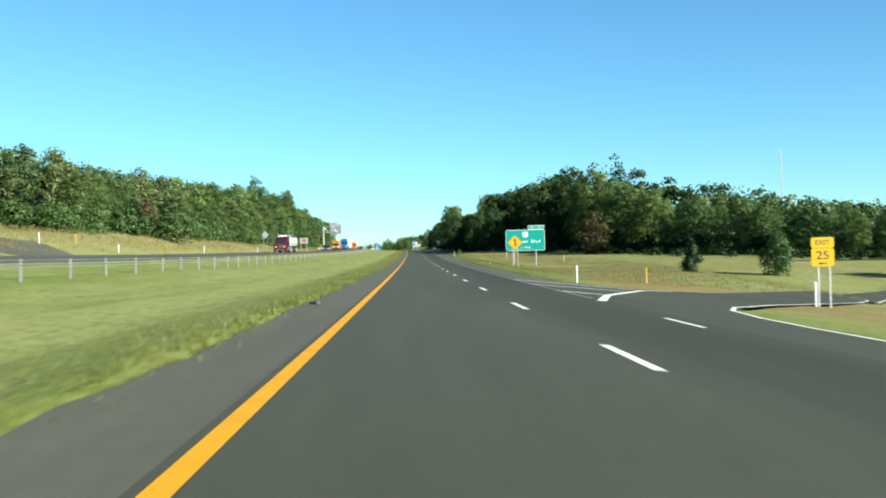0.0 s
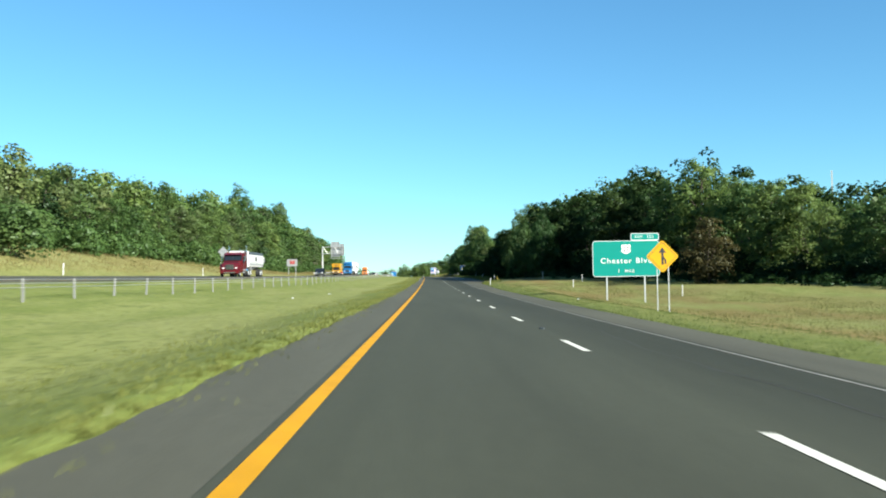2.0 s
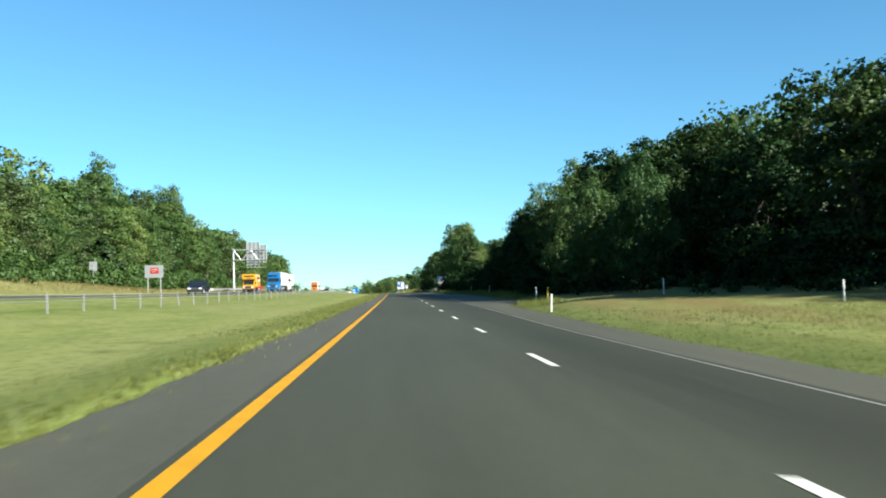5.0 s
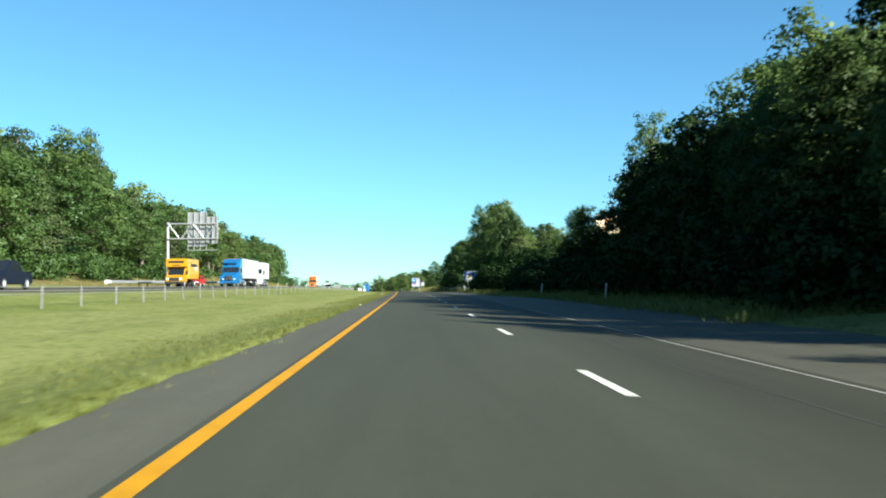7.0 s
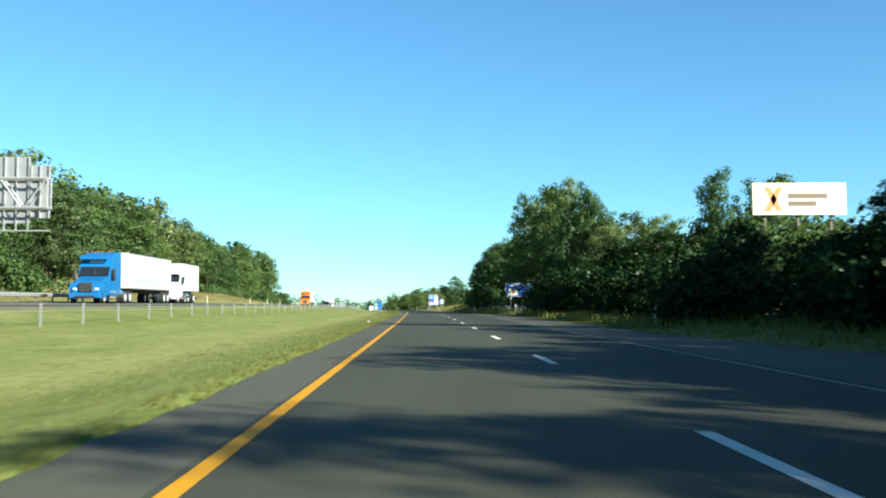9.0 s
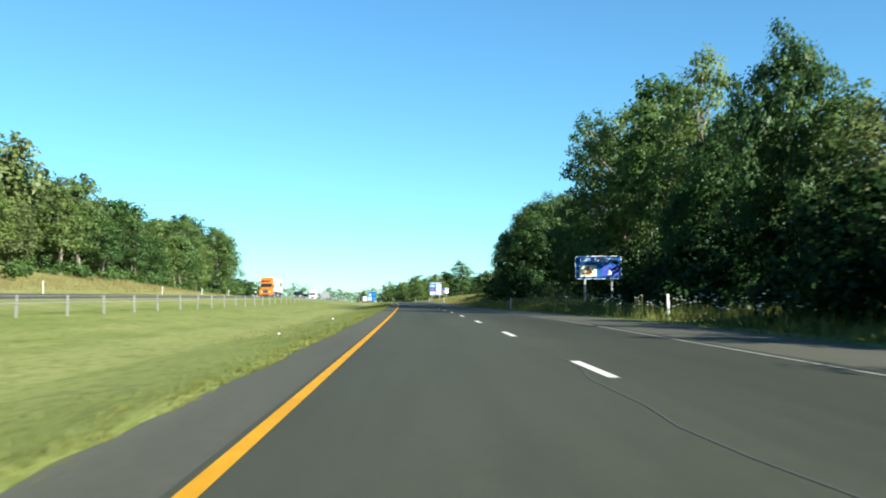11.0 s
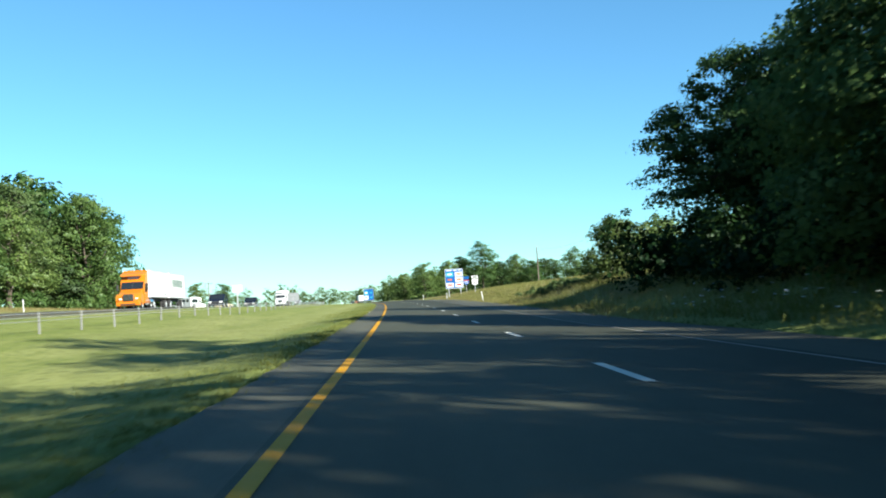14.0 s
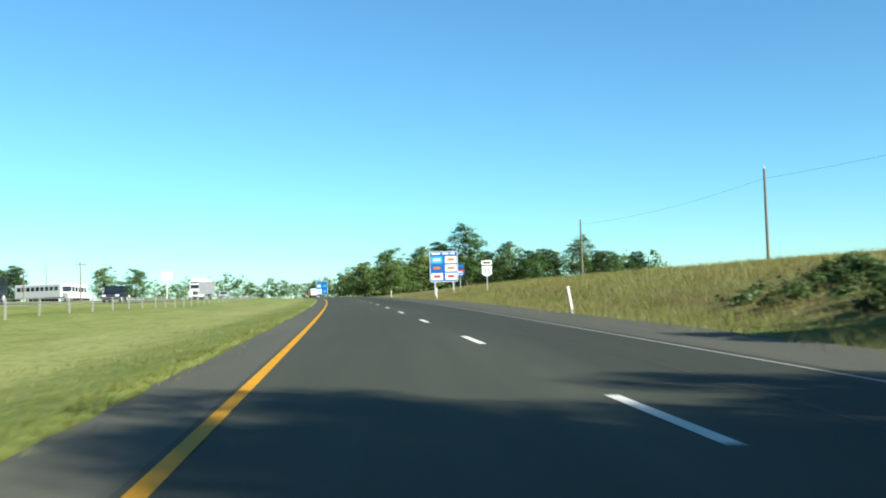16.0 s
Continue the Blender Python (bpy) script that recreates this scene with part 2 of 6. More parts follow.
def grass_ground():
    m = bpy.data.materials.new("mown_grass")
    m.use_nodes = True
    nt = m.node_tree
    n, li = nt.nodes, nt.links
    b = n["Principled BSDF"]
    b.inputs["Roughness"].default_value = 0.9
    b.inputs["Specular IOR Level"].default_value = 0.1
    co = n.new("ShaderNodeTexCoord")

    def noise_at(scale, stretch=(1, 1, 1), detail=4):
        mp, t = n.new("ShaderNodeMapping"), n.new("ShaderNodeTexNoise")
        mp.inputs["Scale"].default_value = stretch
        t.inputs["Scale"].default_value, t.inputs["Detail"].default_value = scale, detail
        li.new(co.outputs["Object"], mp.inputs[0])
        li.new(mp.outputs[0], t.inputs[0])
        return t.outputs[0]

    def blend(fac, a, c, lo, hi):
        r, mx = n.new("ShaderNodeMapRange"), n.new("ShaderNodeMix")
        r.inputs["From Min"].default_value, r.inputs["From Max"].default_value = lo, hi
        li.new(fac, r.inputs[0])
        mx.data_type = "RGBA"
        li.new(r.outputs[0], mx.inputs["Factor"])
        for k, v in (("A", a), ("B", c)):
            if isinstance(v, tuple):
                mx.inputs[k].default_value = (*v, 1)
            else:
                li.new(v, mx.inputs[k])
        return mx.outputs["Result"]

    def band(stops):
        """Mown swathes, by the distance across the road in hundreds of metres."""
        at, r = n.new("ShaderNodeAttribute"), n.new("ShaderNodeValToRGB")
        at.attribute_name = "across"
        wob, mix = n.new("ShaderNodeMath"), noise_at(0.5, (1, 0.12, 1), 2)
        wob.operation = "MULTIPLY_ADD"
        wob.inputs[1].default_value = 0.03
        li.new(mix, wob.inputs[0])
        li.new(at.outputs["Fac"], wob.inputs[2])
        for u, v in stops:
            e = r.color_ramp.elements.new(0.5 + u / 100 + 0.015)
            e.color = (v, v, v, 1)
        r.color_ramp.elements.remove(r.color_ramp.elements[0])
        r.color_ramp.elements.remove(r.color_ramp.elements[-1])
        li.new(wob.outputs[0], r.inputs[0])
        return r.outputs[0]

    base = blend(noise_at(0.9, (1, 0.25, 1)), GRASS_GREEN, GRASS_PALE, 0.3, 0.74)
    base = blend(noise_at(0.12, (1, 0.35, 1)), base, GRASS_DRY, 0.5, 0.8)
    base = blend(band([(-16, 0.1), (-12.5, 0.0), (-11, 0.15), (-8.5, 0.35), (-7, 0.1), (-5.6, 0.75), (-4, 0.8), (-3, 0.3), (-1.8, 0.0), (10, 0.2), (16, 0.35)]), base, GRASS_PALE, 0.0, 1.2)
    base = blend(band([(-16, 0.0), (-12.6, 0.55), (-11.4, 0.4), (-9, 0.1), (-4, 0.0), (-2.8, 0.45), (-1.2, 0.7), (0, 0.5), (12, 0.5), (14, 0.0)]), base, GRASS_GREEN, 0.0, 1.1)
    slope = blend(noise_at(0.3, (1, 0.3, 1)), GRASS_RUST, GRASS_DRY, 0.3, 0.7)
    base = blend(band([(-50, 0.55), (-33, 0.55), (-30.5, 0.3), (-29, 0.0)]), base, slope, 0.0, 1.0)
    rust = blend(noise_at(0.22, (1, 0.2, 1)), base, GRASS_RUST, 0.38, 0.6)
    base = blend(band([(11.5, 0.0), (14, 0.9), (24, 0.9), (32, 0.4)]), base, rust, 0.0, 1.0)
    base = blend(noise_at(5.0, (1, 0.5, 1)), base, GRASS_DARK, 0.47, 0.86)
    base = blend(noise_at(1.3, (1, 0.4, 1)), base, GRASS_DARK, 0.56, 0.95)
    base = blend(noise_at(45.0), base, GRASS_DRY, 0.6, 0.95)
    li.new(base, b.inputs["Base Color"])
    bp = n.new("ShaderNodeBump")
    bp.inputs["Strength"].default_value, bp.inputs["Distance"].default_value = 0.7, 0.08
    li.new(noise_at(18.0, detail=6), bp.inputs["Height"])
    li.new(bp.outputs[0], b.inputs["Normal"])
    return m


def asphalt(name, rgb, lanes=False):
    m = bpy.data.materials.new(name)
    m.use_nodes = True
    nt = m.node_tree
    n, li = nt.nodes, nt.links
    b = n["Principled BSDF"]
    b.inputs["Roughness"].default_value = 0.78
    b.inputs["Specular IOR Level"].default_value = 0.12
    co = n.new("ShaderNodeTexCoord")
    facs = []
    for scale, stretch, lo, hi in ((0.35, (1, 0.12, 1), 0.88, 1.12), (2.5, (1, 0.05, 1), 0.93, 1.07), (60.0, (1, 1, 1), 0.8, 1.2), (7.0, (1, 1, 1), 0.93, 1.07)):
        mp, t, r = n.new("ShaderNodeMapping"), n.new("ShaderNodeTexNoise"), n.new("ShaderNodeMapRange")
        mp.inputs["Scale"].default_value = stretch
        t.inputs["Scale"].default_value, t.inputs["Detail"].default_value = scale, 5
        r.inputs["From Min"].default_value, r.inputs["From Max"].default_value = 0.3, 0.7
        r.inputs["To Min"].default_value, r.inputs["To Max"].default_value = lo, hi
        li.new(co.outputs["Object"], mp.inputs[0])
        li.new(mp.outputs[0], t.inputs[0])
        li.new(t.outputs[0], r.inputs[0])
        facs.append(r.outputs[0])
    f = facs[0]
    for g in facs[1:]:
        mu = n.new("ShaderNodeMath")
        mu.operation = "MULTIPLY"
        li.new(f, mu.inputs[0])
        li.new(g, mu.inputs[1])
        f = mu.outputs[0]
    if lanes:
        at, wear = n.new("ShaderNodeAttribute"), n.new("ShaderNodeValToRGB")
        at.attribute_name = "across"
        stops = wear.color_ramp
        stops.interpolation = "B_SPLINE"
        for u, v in ((0.02, 1.0), (0.12, 1.04), (0.23, 0.95), (0.35, 1.04), (0.46, 0.97), (0.56, 0.82), (0.66, 0.74), (0.8, 0.76), (0.93, 0.8)):
            e = stops.elements.new(u)
            e.color = (v, v, v, 1)
        stops.elements.remove(stops.elements[0])
        stops.elements.remove(stops.elements[-1])
        li.new(at.outputs["Fac"], wear.inputs[0])
        mu = n.new("ShaderNodeMath")
        mu.operation = "MULTIPLY"
        li.new(f, mu.inputs[0])
        li.new(wear.outputs[0], mu.inputs[1])
        f = mu.outputs[0]
        # rubber laid down by braking tyres: two soft tracks over a stretch of the inner lane
        tracks, sep, where, streak = n.new("ShaderNodeValToRGB"), n.new("ShaderNodeSeparateXYZ"), n.new("ShaderNodeValToRGB"), n.new("ShaderNodeTexNoise")
        for u, v in ((0.3, 0.0), (0.42, 0.55), (0.62, 0.0), (1.45, 0.0), (1.75, 1.0), (2.1, 0.0)):
            tracks.color_ramp.elements.new(u / 8).color = (v, v, v, 1)
        tracks.color_ramp.elements.remove(tracks.color_ramp.elements[-1])
        for y, v in ((398, 0.0), (406, 0.75), (420, 0.9), (433, 0.7), (446, 0.0)):
            where.color_ramp.elements.new((y - 300) / 200).color = (v, v, v, 1)
        where.color_ramp.elements.remove(where.color_ramp.elements[-1])
        run, mp, blot = n.new("ShaderNodeMapRange"), n.new("ShaderNodeMapping"), n.new("ShaderNodeMapRange")
        run.inputs["From Min"].default_value, run.inputs["From Max"].default_value = 300, 500
        mp.inputs["Scale"].default_value = (1, 0.35, 1)
        streak.inputs["Scale"].default_value = 1.6
        blot.inputs["From Min"].default_value, blot.inputs["From Max"].default_value = 0.35, 0.65
        li.new(co.outputs["Object"], sep.inputs[0])
        li.new(sep.outputs["Y"], run.inputs[0])
        li.new(run.outputs[0], where.inputs[0])
        li.new(at.outputs["Fac"], tracks.inputs[0])
        li.new(co.outputs["Object"], mp.inputs[0])
        li.new(mp.outputs[0], streak.inputs[0])
        li.new(streak.outputs[0], blot.inputs[0])
        m1, m2, dim, out = [n.new("ShaderNodeMath") for _ in range(4)]
        m1.operation = m2.operation = out.operation = "MULTIPLY"
        dim.operation = "MULTIPLY_ADD"
        dim.inputs[1].default_value, dim.inputs[2].default_value = -0.52, 1.0
        li.new(tracks.outputs[0], m1.inputs[0])
        li.new(where.outputs[0], m1.inputs[1])
        li.new(m1.outputs[0], m2.inputs[0])
        li.new(blot.outputs[0], m2.inputs[1])
        li.new(m2.outputs[0], dim.inputs[0])
        li.new(f, out.inputs[0])
        li.new(dim.outputs[0], out.inputs[1])
        f = out.outputs[0]
    sc = n.new("ShaderNodeVectorMath")
    sc.operation = "SCALE"
    sc.inputs[0].default_value = rgb
    li.new(f, sc.inputs["Scale"])
    li.new(sc.outputs[0], b.inputs["Base Color"])
    t = n.new("ShaderNodeTexNoise")
    t.inputs["Scale"].default_value, t.inputs["Detail"].default_value = 90, 4
    li.new(co.outputs["Object"], t.inputs[0])
    bp = n.new("ShaderNodeBump")
    bp.inputs["Strength"].default_value, bp.inputs["Distance"].default_value = 0.5, 0.008
    li.new(t.outputs[0], bp.inputs["Height"])
    li.new(bp.outputs[0], b.inputs["Normal"])
    return m


GRASS_GREEN, GRASS_PALE, GRASS_DRY, GRASS_DARK, GRASS_RUST = (0.112, 0.142, 0.03), (0.214, 0.225, 0.075), (0.238, 0.226, 0.1), (0.068, 0.085, 0.019), (0.18, 0.128, 0.05)
GRASS = grass_ground()
ASPHALT = asphalt("asphalt", (0.0430, 0.0452, 0.0306), True)
TAR = mat("crack_sealing_tar", (0.029, 0.0285, 0.0235), 0.9, vary=0.2, scale=2)
SHOULDER = asphalt("shoulder_asphalt", (0.0665, 0.0650, 0.0475))
YELLOW_PAINT = mat("yellow_road_paint", (0.425, 0.205, 0.006), 0.7, vary=0.18, scale=2.5, bump=0.3, bump_scale=80, spec=0.12)
WHITE_PAINT = mat("white_road_paint", (0.5, 0.49, 0.43), 0.7, vary=0.16, scale=3, bump=0.3, bump_scale=80, spec=0.15)
WORN_PAINT = mat("worn_white_paint", (0.19, 0.18, 0.155), 0.7, vary=0.3, scale=4, bump=0.2, bump_scale=80)
GALV = mat("galvanised_steel", (0.4000, 0.4080, 0.4000), 0.5, 0.6, vary=0.15, scale=4)
ALU = mat("bare_aluminium_sign_back", (0.2720, 0.2800, 0.2800), 0.5, 0.35, vary=0.12, scale=2)
SIGN_GREEN = mat("green_sign_sheeting", (0.0000, 0.1728, 0.1392), 0.45, vary=0.05, scale=1, spec=0.2)
SIGN_BLUE = mat("blue_sign_sheeting", (0.0051, 0.0768, 0.2560), 0.45, vary=0.08, scale=1, spec=0.2)
SIGN_LIGHT_BLUE = mat("pale_blue_sign_panel", (0.0358, 0.2560, 0.3328), 0.45, vary=0.06, scale=2, spec=0.2)
SIGN_WHITE = mat("white_sign_sheeting", (0.5304, 0.5304, 0.5171), 0.45, vary=0.04, scale=2, spec=0.2)
SIGN_YELLOW = mat("yellow_sign_sheeting", (0.4624, 0.2502, 0.0054), 0.45, vary=0.05, scale=2, spec=0.2)
SIGN_BLACK = mat("black_sign_ink", (0.012, 0.012, 0.012), 0.5, vary=0.1)
SIGN_RED = mat("red_sign_sheeting", (0.2992, 0.0163, 0.0136), 0.45, vary=0.06, scale=2, spec=0.2)
SIGN_ORANGE = mat("orange_logo", (0.4080, 0.1088, 0.0163), 0.45, vary=0.08, scale=2, spec=0.2)
POST_GREY = mat("weathered_grey_post", (0.1632, 0.1632, 0.1523), 0.6, vary=0.15, scale=3)
POST_WHITE = mat("white_plastic_post", (0.4680, 0.4680, 0.4493), 0.5, vary=0.08, scale=3)
POST_YELLOW = mat("yellow_plastic_post", (0.3686, 0.2560, 0.0307), 0.5, vary=0.08, scale=3)
BARK = mat("bark", (0.0598, 0.0462, 0.0326), 0.9, vary=0.3, scale=2.5, bump=0.8, bump_scale=12, stretch=(1, 1, 0.3))
PALE_BARK = mat("pale_bark", (0.1338, 0.1162, 0.0880), 0.9, vary=0.3, scale=2.5, bump=0.6, bump_scale=12, stretch=(1, 1, 0.3))
POLE_WOOD = mat("weathered_pole_wood", (0.1178, 0.0973, 0.0717), 0.85, vary=0.2, scale=2, bump=0.4, stretch=(1, 1, 0.15))
LEAF = foliage("oak_leaves", (0.029, 0.068, 0.021), (0.084, 0.138, 0.04), 0.48)
# Shade painted into the colour: darker leaves for the wood's sunless side.
LEAF_SHADED = foliage("shade_darkened_leaves", (0.008, 0.021, 0.006), (0.03, 0.058, 0.015), 0.2)
# Leaf green between lit and shaded; half shade is put into the colour.
LEAF_HALF_SHADED = foliage("half_shaded_oak_leaves", (0.02, 0.048, 0.015), (0.066, 0.112, 0.032), 0.45)
LEAF_PALE = foliage("pale_leaves", (0.054, 0.09, 0.03), (0.12, 0.16, 0.056), 0.48)
LEAF_LIGHT = foliage("light_green_leaves", (0.045, 0.092, 0.026), (0.115, 0.175, 0.048), 0.5)
LEAF_YELLOW = foliage("yellow_green_leaves", (0.08, 0.112, 0.03), (0.165, 0.195, 0.06), 0.5)
LEAF_RUST = foliage("rust_brown_leaves", (0.05, 0.042, 0.018), (0.11, 0.085, 0.036), 0.4)
LEAF_CONIFER = foliage("cedar_needles", (0.009, 0.0235, 0.008), (0.026, 0.046, 0.015), 0.15)
BLADE = foliage("grass_blades", (0.06, 0.08, 0.0165), (0.135, 0.15, 0.042), 0.4)
BLADE_DRY = foliage("dry_grass_blades", (0.14, 0.122, 0.042), (0.215, 0.18, 0.075), 0.4)
FLOWER_WHITE = mat("white_flower_heads", (0.4387, 0.4387, 0.3978), 0.8, vary=0.1)
TRUCK_RED = mat("dark_red_truck_paint", (0.0816, 0.0029, 0.0048), 0.3, vary=0.06, scale=1, coat=0.5)
TRUCK_ORANGE = mat("orange_truck_paint", (0.4624, 0.1360, 0.0054), 0.35, vary=0.05, scale=1, coat=0.3)
TRUCK_BLUE = mat("bright_blue_truck_paint", (0.0062, 0.1126, 0.2816), 0.3, vary=0.06, scale=1, coat=0.5)
TRUCK_YELLOW = mat("yellow_truck_paint", (0.4624, 0.2285, 0.0054), 0.35, vary=0.05, scale=1, coat=0.4)
TRUCK_WHITE = mat("white_truck_paint", (0.5171, 0.5171, 0.5039), 0.4, vary=0.06, scale=1, coat=0.2)
CAR_BLACK = mat("dark_blue_car_paint", (0.0077, 0.0102, 0.0224), 0.25, vary=0.1, scale=1, coat=0.8)
CAR_SILVER = mat("silver_car_paint", (0.5, 0.51, 0.52), 0.3, 0.5, vary=0.06, scale=1, coat=0.5)
CHROME = mat("chrome", (0.7, 0.7, 0.7), 0.18, 1.0, vary=0.04)
RIM = mat("brushed_wheel_metal", (0.55, 0.56, 0.56), 0.4, 0.35, vary=0.06)
GLASS = mat("dark_vehicle_glass", (0.012, 0.016, 0.02), 0.08, vary=0.05)
RUBBER = mat("tyre_rubber", (0.018, 0.018, 0.018), 0.85, vary=0.15, scale=6)
UNDER = mat("black_chassis_steel", (0.02, 0.02, 0.02), 0.7, vary=0.2, scale=4)
TARP = mat("dark_tarpaulin", (0.03, 0.04, 0.045), 0.7, vary=0.15, scale=3)
LAMP_GLASS = mat("clear_lamp_glass", (0.585, 0.585, 0.546), 0.15, vary=0.05)


# edges of the exit ramp that leaves to the right
def ramp_near(y):
    return float(np.interp(y, [-140, 24, 30, 33.5, 40, 46, 69, 100, 130], [10.3, 10.3, 11.0, 12.3, 16, 20, 34.7, 56, 78]))


def ramp_far(y):
    return float(np.interp(y, [52, 56, 65, 82, 104, 130], [7.45, 15.8, 24, 41, 61, 84]))


def on_ramp(u, y):
    return -10 < y < 128 and u > 10 and (y < 57 or u > ramp_far(y)) and u < ramp_near(y)


# ground: one sheet out to the horizon
def build_ground():
    ys = np.concatenate([np.arange(-140, 0, 20.0), np.arange(0, 700, 4.0), np.arange(700, 1300, 20.0), np.array([1300, 1500, 1800, 2300, 3000, 4200])])
    us = np.array([-1500, -700, -400, -250, -160, -120, -95, -80, -70, -62, -56, -51, -47, -44, -41, -38, -36, -34, -32, -30.6, -29.6, -29.3, -24, -18, -17.5, -17.2, -16, -14.5, -13.2, -12, -10, -9, -8, -7, -6, -5, -4, -3.2, -2.4, -1.8, -1.4, -1.08, -0.99, 3, 7, 10.2, 10.7, 11.4, 12.4, 13.5, 15, 17, 19, 21, 23, 25, 27, 29, 31.5, 34, 37, 40, 45, 52, 62, 75, 90, 130, 200, 350, 700, 1500])
    verts, n = [], len(us)
    for y in ys:
        rx, rz = float(road_x(y)), float(road_z(y))
        for u in us:
            h = offset_height(u, y)
            if -1.02 < u < 10.6 or -29.4 < u < -17.4 or on_ramp(u, y) or (10 < u < 12.45 and 246 < y < 315):
                h -= 0.12
            elif not (-2.0 < u < 12) and not (-30.5 < u < -17) and not (y < 135 and 10 < u < 95):
                k = min(1.0, 0.25 + abs(u) / 60)
                h += k * 0.35 * noise.noise((u * 0.11, y * 0.06, 0)) + 0.1 * k * noise.noise((u * 0.5, y * 0.4, 3))
            verts.append((rx + u, y, rz + h))
    faces = [(j * n + i, j * n + i + 1, (j + 1) * n + i + 1, (j + 1) * n + i) for j in range(len(ys) - 1) for i in range(n - 1)]
    ob = new("ground", mesh_from("ground", verts, faces, [GRASS], smooth=True))
    across = ob.data.attributes.new("across", "FLOAT", "POINT")
    across.data.foreach_set("value", np.tile(np.clip(0.5 + us / 100, 0.0, 1.0), len(ys)))
    return tagged(ob, "mown yellow-green grass verge and median beside the highway", "ground", kind="structure")


def strip(name, u0, u1, y0, y1, lift, material, step=4.0, thick=0.0, parent=None, level=None):
    """A paved or painted band along the road between two offsets, which may be functions of y."""
    n = max(1, int(math.ceil((y1 - y0) / step)))
    verts, faces = [], []
    lv = level or (lambda u, y: float(road_z(y)) + offset_height(u, y))
    for i in range(n + 1):
        y = y0 + (y1 - y0) * i / n
        a, b = (u0(y) if callable(u0) else u0), (u1(y) if callable(u1) else u1)
        x = float(road_x(y))
        za, zb = lv(a, y) + lift, lv(b, y) + lift
        row = [(x + a, y, za), (x + b, y, zb)]
        if thick:
            row += [(x + b, y, zb - thick), (x + a, y, za - thick)]
        verts += row
    k = 4 if thick else 2
    for i in range(n):
        o, p = i * k, (i + 1) * k
        faces.append((o, o + 1, p + 1, p))
        if thick:
            faces += [(o + 1, o + 2, p + 2, p + 1), (o + 3, o, p, p + 3)]
    if thick:
        faces += [(3, 2, 1, 0), (n * k, n * k + 1, n * k + 2, n * k + 3)]
    ob = new(name, mesh_from(name, verts, faces, [material]))
    if parent is not None:
        ob.parent = parent
    return ob


build_ground()


def carriageway(us, y0, y1, step=4.0):
    """The paved lanes with a crown of even thickness; each point keeps its place across the lanes, for the wear."""
    n, k = int((y1 - y0) / step), len(us)
    verts, faces, value = [], [], []
    for lift in (0.03, -0.11):
        for i in range(n + 1):
            y = y0 + (y1 - y0) * i / n
            x, z, b = float(road_x(y)), float(road_z(y)), float(bank(y))
            verts += [(x + u, y, z + b * u + lift) for u in us]
            value += [u / 8.0 for u in us]
    for i in range(n):
        for j in range(k - 1):
            faces.append((i * k + j, i * k + j + 1, (i + 1) * k + j + 1, (i + 1) * k + j))
    o = (n + 1) * k
    for i in range(n):
        faces.append((i * k, (i + 1) * k, o + (i + 1) * k, o + i * k))
        faces.append(((i + 1) * k - 1, o + (i + 1) * k - 1, o + (i + 2) * k - 1, (i + 2) * k - 1))
    me = mesh_from("road", verts, faces, [ASPHALT])
    me.attributes.new("across", "FLOAT", "POINT").data.foreach_set("value", np.array(value))
    return tagged(new("road", me), "dark grey asphalt carriageway of two lanes", "road", kind="structure")


road = carriageway([-0.08, 0.6, 1.3, 2.0, 2.7, 3.4, 4.0, 4.6, 5.3, 6.0, 6.8, 7.45], -140, 1600)
tagged(strip("road_shoulder", lambda y: -0.97 + 0.05 * math.sin(y * 0.8) * math.sin(y * 0.27) + 0.03 * math.sin(y * 2.9), -0.08, -140, 1600, 0.024, SHOULDER, thick=0.14, step=1), "narrow paved inner shoulder beside the grass median", "road shoulder", kind="structure")
tagged(strip("road_shoulder", 7.45, lambda y: float(np.interp(y, [56, 60, 66, 244.5, 247, 312, 334], [13.4, 12, 10.25, 10.25, 12.45, 12.45, 10.25])) + 0.12 * math.sin(y * 0.9) * math.sin(y * 0.31), 56, 1600, 0.024, SHOULDER, thick=0.14, step=2), "broad paved outer shoulder, lighter grey", "road shoulder", kind="structure")
yellow = strip("yellow_edge_line", -0.015, 0.115, -140, 1600, 0.036, YELLOW_PAINT, parent=road)
tagged(yellow, "solid yellow edge line")
edge = strip("white_edge_line", 7.09, 7.185, 62, 1600, 0.036, WORN_PAINT, parent=road)
tagged(edge, "thin worn white edge line")
PHASE = 10.266
for k in range(-4, 80):
    y0 = PHASE + 12.192 * k
    strip("lane_dash", 3.585, 3.735, y0, y0 + 3.05, 0.036, WHITE_PAINT, step=1.6, parent=road)
opp = tagged(strip("opposite_road", -29.2, -17.5, -140, 1600, 0.03, SHOULDER, thick=0.14), "grey asphalt carriageway for oncoming traffic", "road", kind="structure")
strip("white_edge_line", -26.35, -26.2, -140, 1600, 0.036, WORN_PAINT, parent=opp)
strip("yellow_edge_line", -19.1, -18.95, -140, 1600, 0.036, YELLOW_PAINT, parent=opp)


